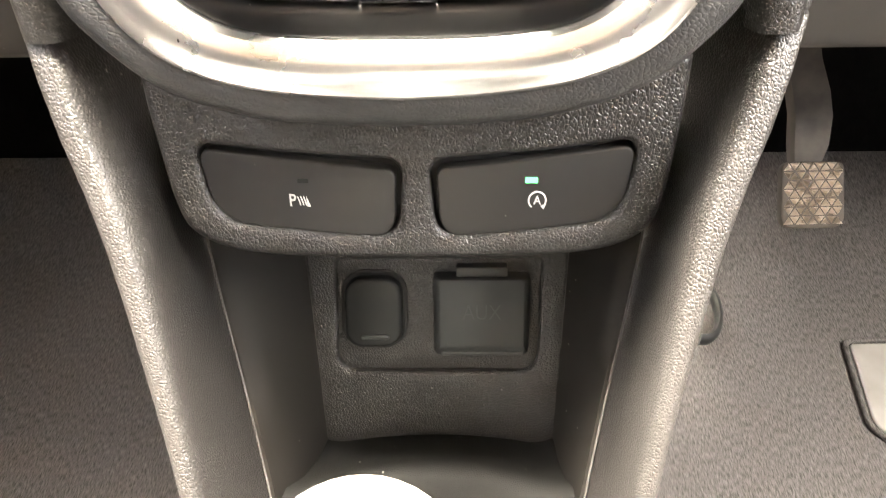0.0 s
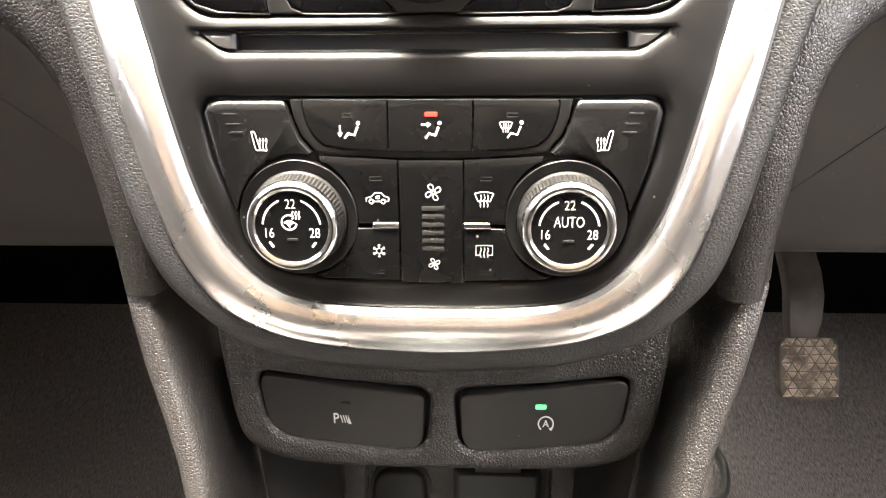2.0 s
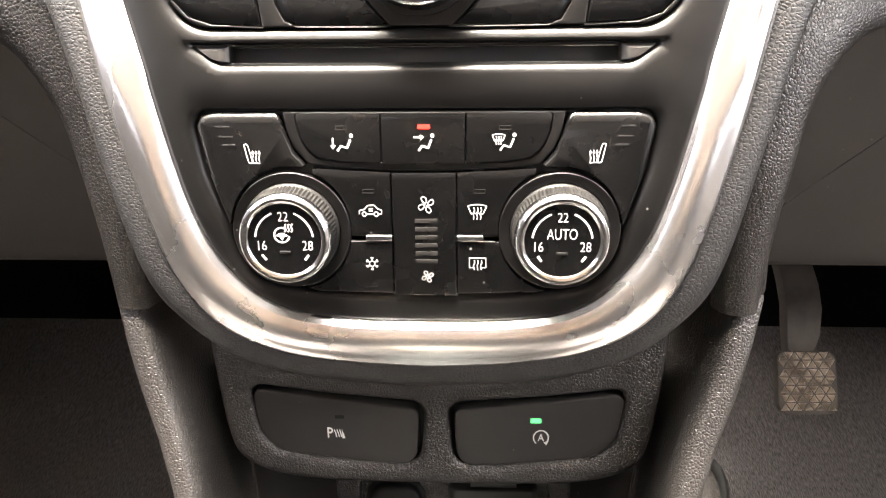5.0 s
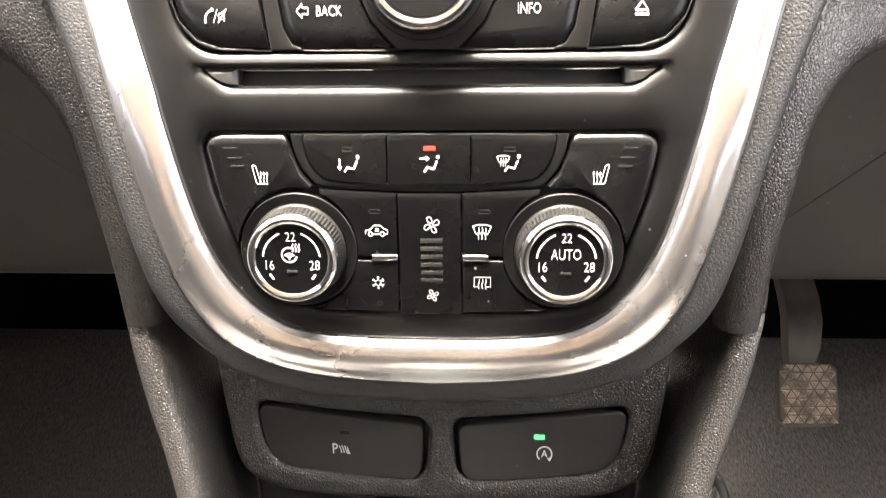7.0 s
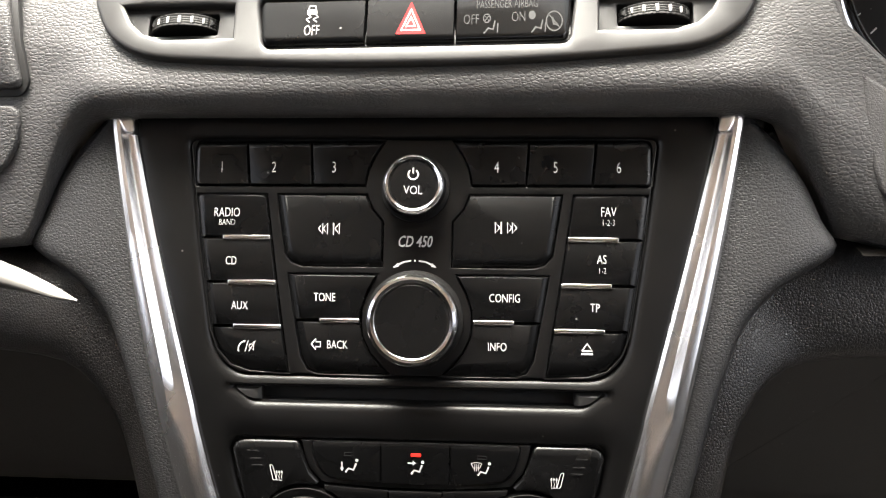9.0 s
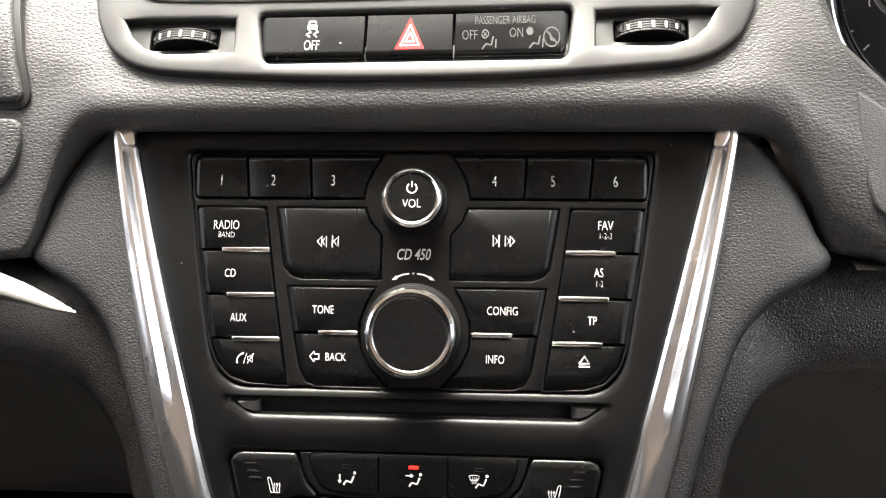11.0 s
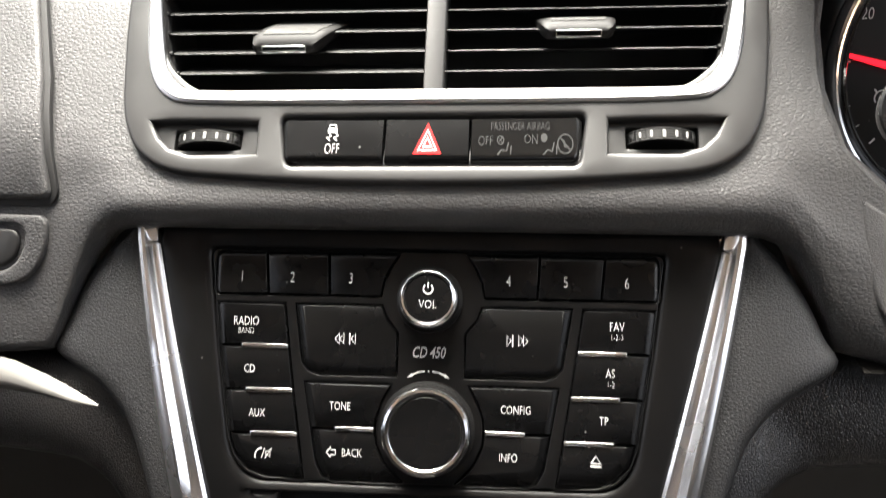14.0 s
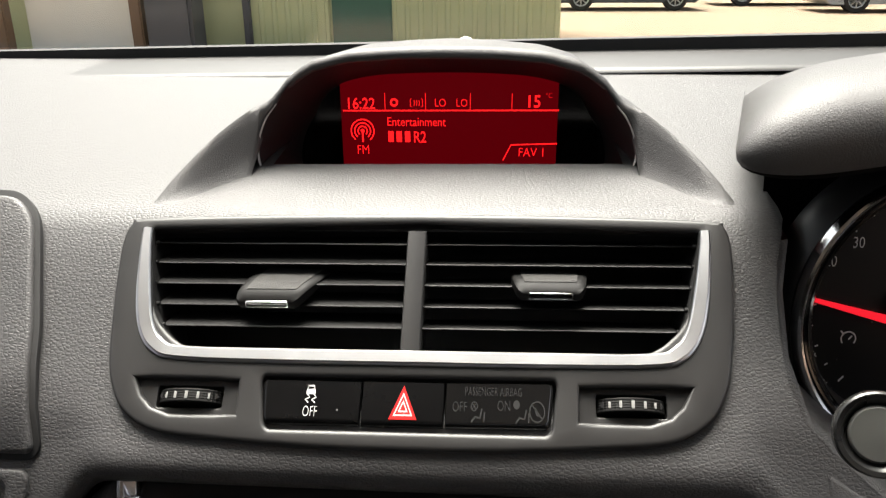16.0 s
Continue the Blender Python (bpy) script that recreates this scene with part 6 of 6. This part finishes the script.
plate("pad", HF, inset(hp, 3.5), -1, 4.5, 3.0, FOOTPAD, heel)
plate("groove", HF, inset(hp, 1.8), -1, 0.6, 0.2, RUBBER, heel, "dark groove round the pad")
sheet("pad_rim", HF, inset(hp, -3), [inset(hp, 2.2)], 5.0, 5, 2.2, CARPET, heel, step=20)

flap = thing("carpet_fastener", (0.275, 0.51, 0.0), "dark looped carpet fastener beside the console", "fastener")
fr = []
for k in range(15):
    a = radians(-100 + 200 * k / 14)
    c = Vector((0.255 + 0.022 * math.cos(a), 0.512 + 0.042 * math.sin(a), 0.012))
    fr.append([c + Vector((math.cos(a) * math.cos(b) * 0.0045, math.sin(a) * math.cos(b) * 0.0045, 0.008 * math.sin(b))) for b in np.linspace(0, 2 * math.pi, 9)[:-1]])
loft("loop", fr, RUBBER, flap, closed=True, caps=True)
pedal = thing("brake_pedal", (0.325, 0.5, 0.15), "brake pedal with worn studded pad on a dark steel arm", "pedal")
PF = Flat((0.326, 0.5145, 0.169), (1, 0.02, 0), (0, 0.72, 0.70))
ppad = rounded([(-28.5, -31, 11), (28, -31, 11), (27.5, 28, 7), (-27.5, 28, 7)], 5)
pd = plate("pad", PF, ppad, -8, 1.0, 2.0, STEEL, pedal, "worn dark rubber pad")
sv, sf = [], []
for j in range(7):
    z0, z1 = -28 + j * 7.9, -28 + (j + 1) * 7.9
    for i in range(9):
        x0 = -21.6 + i * 5.4
        tri_ = [(x0 - 5.3, z0), (x0 + 5.3, z0), (x0, z1)] if (i + j) % 2 == 0 else [(x0 + 5.3, z1), (x0 - 5.3, z1), (x0, z0)]
        k = len(sv)
        cx, cz = sum(p[0] for p in tri_) / 3, sum(p[1] for p in tri_) / 3
        sv += [PF(cx + 0.86 * (a - cx), cz + 0.86 * (b - cz), 0.8) for a, b in tri_] + [PF(cx, cz, 5.4)]
        sf += [(k, k + 1, k + 3), (k + 1, k + 2, k + 3), (k + 2, k, k + 3)]
mesh("studs", sv, sf, PEDAL, pd, "triangular studs, their glints put into a bright colour", 10)
arows = []
for x, y, z, w in ((0.322, 0.530, 0.172, 0.010), (0.325, 0.545, 0.195, 0.0165), (0.328, 0.565, 0.212, 0.018), (0.3275, 0.585, 0.225, 0.0185), (0.321, 0.605, 0.245, 0.0175), (0.313, 0.625, 0.28, 0.016), (0.308, 0.65, 0.35, 0.015), (0.306, 0.66, 0.42, 0.015)):
    arows.append([Vector((x + a * w, y + b, z + c)) for a, b, c in ((-1, 0.004, 0), (-0.9, 0, 0.003), (0.9, 0, 0.003), (1, 0.004, 0), (1, 0.014, -0.004), (-1, 0.014, -0.004))])
loft("arm", arows, STEEL, pedal, "dark scuffed steel arm", closed=True, caps=True, angle=40)

# ---- cabin shell ----
def wall(name, pts, mat, words, thick=0.03):
    a, b, c = (Vector(p) for p in pts[:3])
    nrm = (b - a).cross(c - a).normalized() * thick
    v = [Vector(p) for p in pts] + [Vector(p) + nrm for p in pts]
    k = len(pts)
    f = [tuple(range(k)), tuple(range(k, 2 * k))] + [(i, (i + 1) % k, k + (i + 1) % k, k + i) for i in range(k)]
    return tagged(mesh(name, v, f, mat), words, "car body", "", "structure")


for s, nm in ((-1, "west"), (1, "east")):
    # out of view: sills raised and rear side windows closed to cut side light
    low = 0.9 if s < 0 else 0.7
    wall("wall_" + nm, [(s * 0.76, -2.0, -0.05), (s * 0.76, 0.95, -0.05), (s * 0.76, 0.95, 0.86 if s > 0 else 0.9), (s * 0.76, 0.42, 0.86 if s > 0 else 0.9), (s * 0.76, 0.40, low), (s * 0.76, -0.5, low), (s * 0.70, -0.55, 1.2), (s * 0.70, -2.0, 1.2)], DOORCARD, "unseen door card and side wall, heightened to block light")
    wall("pillar_" + ("west" if s < 0 else "east"), [(s * 0.76, 0.95, 0.86), (s * 0.76, 0.75, 0.87), (s * 0.66, 0.12, 1.24), (s * 0.66, 0.26, 1.24)], LINING, "grey windscreen pillar trim")
    wall("roof_rail_" + ("west" if s < 0 else "east"), [(s * 0.70, 0.25, 1.16), (s * 0.70, -2.0, 1.16), (s * 0.62, -2.0, 1.26), (s * 0.62, 0.25, 1.26)], LINING, "grey roof rail trim")
wall("ceiling", [(-0.66, 0.22, 1.255), (0.66, 0.22, 1.255), (0.66, -2.0, 1.27), (-0.66, -2.0, 1.27)], LINING, "grey fabric headlining")
for nm, pts in (("wall_south_low", [(-0.76, -0.05), (0.76, -0.05), (0.74, 0.97), (-0.74, 0.97)]), ("wall_south_top", [(-0.71, 1.13), (0.71, 1.13), (0.70, 1.28), (-0.70, 1.28)]),
                ("wall_south_west", [(-0.74, 0.97), (-0.42, 0.97), (-0.42, 1.13), (-0.71, 1.13)]), ("wall_south_east", [(0.42, 0.97), (0.74, 0.97), (0.71, 1.13), (0.42, 1.13)])):
    wall(nm, [(x, -1.1, z) for x, z in pts], DOORCARD, "dark lining round the rear window behind the front seats")
dome = thing("light_sensor_dome", (0.007, 0.77, 0.886), "small pale round sensor dome at the windscreen foot", "sensor")
turned("dome", Flat((0.007, 0.765, 0.884), (1, 0, 0), (0, 1, 0)), [(9, -3), (9, 4), (7.6, 8.5), (4.3, 11), (0.5, 12)], HEEL, dome, segs=24)
wall("scuttle", [(-0.8, 0.822, 0.55), (0.8, 0.822, 0.55), (0.8, 0.822, 0.8875), (-0.8, 0.822, 0.8875)], VOID, "black band at the foot of the windscreen", 0.02)

# ---- windscreen ----
GLASS = bpy.data.materials.new("tinted_windscreen")
GLASS.use_nodes = True
gn = GLASS.node_tree
gn.nodes.clear()
tr, gl, mx, go = (gn.nodes.new(k) for k in ("ShaderNodeBsdfTransparent", "ShaderNodeBsdfGlossy", "ShaderNodeMixShader", "ShaderNodeOutputMaterial"))
tr.inputs[0].default_value = (0.82, 0.85, 0.83, 1)
gl.inputs["Roughness"].default_value = 0.02
mx.inputs[0].default_value = 0.03
gn.links.new(tr.outputs[0], mx.inputs[1])
gn.links.new(gl.outputs[0], mx.inputs[2])
gn.links.new(mx.outputs[0], go.inputs[0])
screen_pane = wall("window_windscreen", [(-0.75, 0.86, 0.88), (0.75, 0.86, 0.88), (0.64, 0.23, 1.25), (-0.64, 0.23, 1.25)], GLASS, "tinted raked windscreen", 0.005)
screen_pane.visible_shadow = False

# ---- outside ----
GRAVEL = material("pale_gravel", (0.23, 0.165, 0.115), 0.95, spec=0.2, vary=0.35, vary_scale=3.0, bump=("noise", 30, 0.5, 0.02))
CLAD = material("pale_green_cladding", (0.52, 0.56, 0.33), 0.6, vary=0.12, vary_scale=2.0)
ROLLER = material("white_shutter", (0.88, 0.87, 0.8), 0.6, vary=0.05, vary_scale=2.0)
TIMBER = material("brown_post", (0.2, 0.13, 0.085), 0.8, vary=0.3, vary_scale=8.0, stretch=(4, 4, 0.5))
BIN = material("dark_grey_bin", (0.08, 0.085, 0.1), 0.6, vary=0.15, vary_scale=6.0)
GREEN = material("dark_green_door", (0.035, 0.12, 0.085), 0.5, vary=0.15, vary_scale=4.0)
CARGREY = material("dark_grey_car_paint", (0.06, 0.065, 0.07), 0.25, 0.4, coat=0.5)
CARSILVER = material("silver_car_paint", (0.4, 0.41, 0.42), 0.3, 0.6, coat=0.5)
TYRE = material("black_tyre", (0.015, 0.015, 0.015), 0.8, vary=0.1)
GZ = -0.32
ground = mesh("ground", [(-400, -400, GZ), (400, -400, GZ), (400, 600, GZ), (-400, 600, GZ)], [(0, 1, 2, 3)], GRAVEL)
tagged(ground, "pale brown gravel yard stretching away", "ground", "", "structure")


def block(name, x0, x1, y0, y1, z0, z1, mat, parent=None, label="", bevel=0.02):
    bm = bmesh.new()
    bmesh.ops.create_cube(bm, size=1)
    for v in bm.verts:
        v.co = Vector(((x0 + x1) / 2 + v.co.x * (x1 - x0), (y0 + y1) / 2 + v.co.y * (y1 - y0), (z0 + z1) / 2 + v.co.z * (z1 - z0)))
    bmesh.ops.bevel(bm, geom=bm.edges[:], offset=bevel, segments=2, affect="EDGES")
    me = bpy.data.meshes.new(name)
    bm.to_mesh(me)
    bm.free()
    me.materials.append(mat)
    ob = new(name, me)
    if parent is not None:
        adopt(ob, parent)
    if label:
        ob["label"] = label
    return ob


BY = 12.0
shed = thing("shed", (-2, BY, GZ), "pale green metal-clad shed with white shutter and dark green door", "building")
block("wall", -12, 0.75, BY, BY + 4, GZ, 3.2, CLAD, shed)
prow, steps = [], []
x = -3.9
while x < 0.74:
    steps += [(x, 0.0), (x + 0.10, 0.0), (x + 0.125, -0.035), (x + 0.17, -0.035), (x + 0.195, 0.0)]
    x += 0.2
loft("corrugated_sheet", [[Vector((a, BY - 0.02 + b, z)) for a, b in steps] for z in (GZ, 3.2)], CLAD, shed, "ribbed pale green cladding", angle=20)
block("shutter", -7.2, -5.42, BY - 0.08, BY + 0.05, GZ, 2.6, ROLLER, shed, "white shutter")
block("door", -2.47, -1.58, BY - 0.1, BY + 0.05, GZ, 2.2, GREEN, shed, "dark green door")
block("roof", -12.2, 1.0, BY - 0.3, BY + 4.2, 3.2, 3.35, BIN, shed)
block("corner_post", -3.81, -3.70, BY - 0.14, BY - 0.03, GZ, 3.0, BIN, shed, "dark drainpipe")
block("white_panel", -5.15, -4.36, BY - 0.08, BY + 0.05, 0.6, 2.6, ROLLER, shed, "white panel")
for px in (-7.38, -5.29):
    p = thing("timber_post", (px, BY - 0.4, GZ), "brown timber post beside the shed", "post", "posts")
    block("post", px - 0.09, px + 0.09, BY - 0.5, BY - 0.3, GZ, 3.0, TIMBER, p)
b = thing("wheelie_bin", (-4.65, BY - 0.6, GZ), "dark grey wheeled bin by the shed wall", "bin")
block("bin_body", -4.98, -4.30, BY - 0.9, BY - 0.35, GZ, GZ + 1.0, BIN, b, bevel=0.05)
block("bin_lid", -5.02, -4.28, BY - 0.95, BY - 0.32, GZ + 1.0, GZ + 1.08, BIN, b, bevel=0.03)


def parked_car(cx, cy, length, mat, words, turn=0):
    c = thing("parked_car", (cx, cy, GZ), words, "car", "parked cars")
    L = length / 2
    side = [(-L, 0.35), (-L * 0.97, 0.62), (-L * 0.9, 0.80), (-L * 0.45, 0.92), (-L * 0.2, 1.38), (L * 0.45, 1.40), (L * 0.8, 0.98), (L * 0.98, 0.88), (L, 0.35), (L * 0.9, 0.2), (-L * 0.9, 0.2)]
    rows = []
    for y, s in ((-0.86, 0.96), (-0.82, 0.99), (-0.6, 1.0), (0.6, 1.0), (0.82, 0.99), (0.86, 0.96)):
        rows.append([Vector((cx + a * s, cy + y * (0.82 if z > 1 else 1), GZ + z)) for a, z in side])
    loft("body", rows, mat, c, closed=True, caps=True, angle=30)
    glass = [(-L * 0.42, 0.95), (-L * 0.2, 1.32), (L * 0.42, 1.34), (L * 0.7, 0.98)]
    loft("side_glass", [[Vector((cx + a, cy + y * (0.84 if z > 1 else 1), GZ + z)) for a, z in glass] for y in (-0.868, -0.85)], PIANO, c, closed=True, caps=True)
    for wx in (-L * 0.62, L * 0.62):
        fl = Flat((cx + wx, cy - 0.80, GZ + 0.32), (1, 0, 0), (0, 0, 1))
        w = turned("wheel", fl, [(320, -160), (320, 40), (300, 70), (215, 75), (205, 60), (10, 60)], TYRE, c, segs=32)
        turned("rim", fl, [(212, 62), (205, 80), (185, 70), (175, 64)], CARSILVER, w, segs=32, cap=False)
        for k in range(8):
            a = 2 * math.pi * k / 8
            ca, sa = math.cos(a), math.sin(a)
            plate("spoke", fl, [(40 * ca + 18 * sa, 40 * sa - 18 * ca), (195 * ca + 14 * sa, 195 * sa - 14 * ca), (195 * ca - 14 * sa, 195 * sa + 14 * ca), (40 * ca - 18 * sa, 40 * sa + 18 * ca)], 60, 78, 3, CARSILVER, w)
    return c


parked_car(3.3, 22.4, 3.9, CARGREY, "dark grey parked car on the gravel")
parked_car(8.1, 24.5, 4.2, CARGREY, "dark grey parked car with silver wheels")
parked_car(10.05, 21.3, 4.7, CARSILVER, "silver parked car on the gravel")
block_hedge = thing("yard_hedge", (0, 60, GZ), "dim hedge line at the far side of the yard", "hedge", "", "stuff")
HEDGE = material("hedge", (0.05, 0.075, 0.03), 0.9, vary=0.6, vary_scale=2.5, bump=("noise", 4, 1.0, 0.3))
hr = []
for k in range(60):
    x = -60 + 2.4 * k
    hr.append([Vector((x, 40 + noise.noise((x, 0, z)) * 1.2, GZ + z * (1 + 0.25 * noise.noise((x * 0.3, 1, 0))))) for z in (0, 0.8, 1.6, 2.4, 3.0)] + [Vector((x, 43, GZ + 3.0))])
loft("hedge", hr, HEDGE, block_hedge, angle=80)

print_legends()

# the upper dashboard sits slightly out of level
def out_of_level(thing_, slope, z0, z1):
    for o in thing_.children_recursive if thing_.type == "EMPTY" else [thing_]:
        for v in o.data.vertices:
            t = min(1, max(0, (v.co.z - z0) / (z1 - z0)))
            v.co.z += slope * min(0.75 if z0 < 0 else 0.17, max(-0.75 if z0 < 0 else -0.17, v.co.x)) * t * t * (3 - 2 * t)


for o in (dashboard, vents, hazard):
    out_of_level(o, 0.012, 0.722, 0.745)
out_of_level(bpy.data.objects["scuttle"], 0.022, -1, 0)
out_of_level(bpy.data.objects["defrost_strip"], 0.012, -1, 0)
for o in pod.children:
    if o.name in ("hood", "tunnel") or o.name.startswith("lip"):
        out_of_level(o, 0.012, 0.885, 0.845)
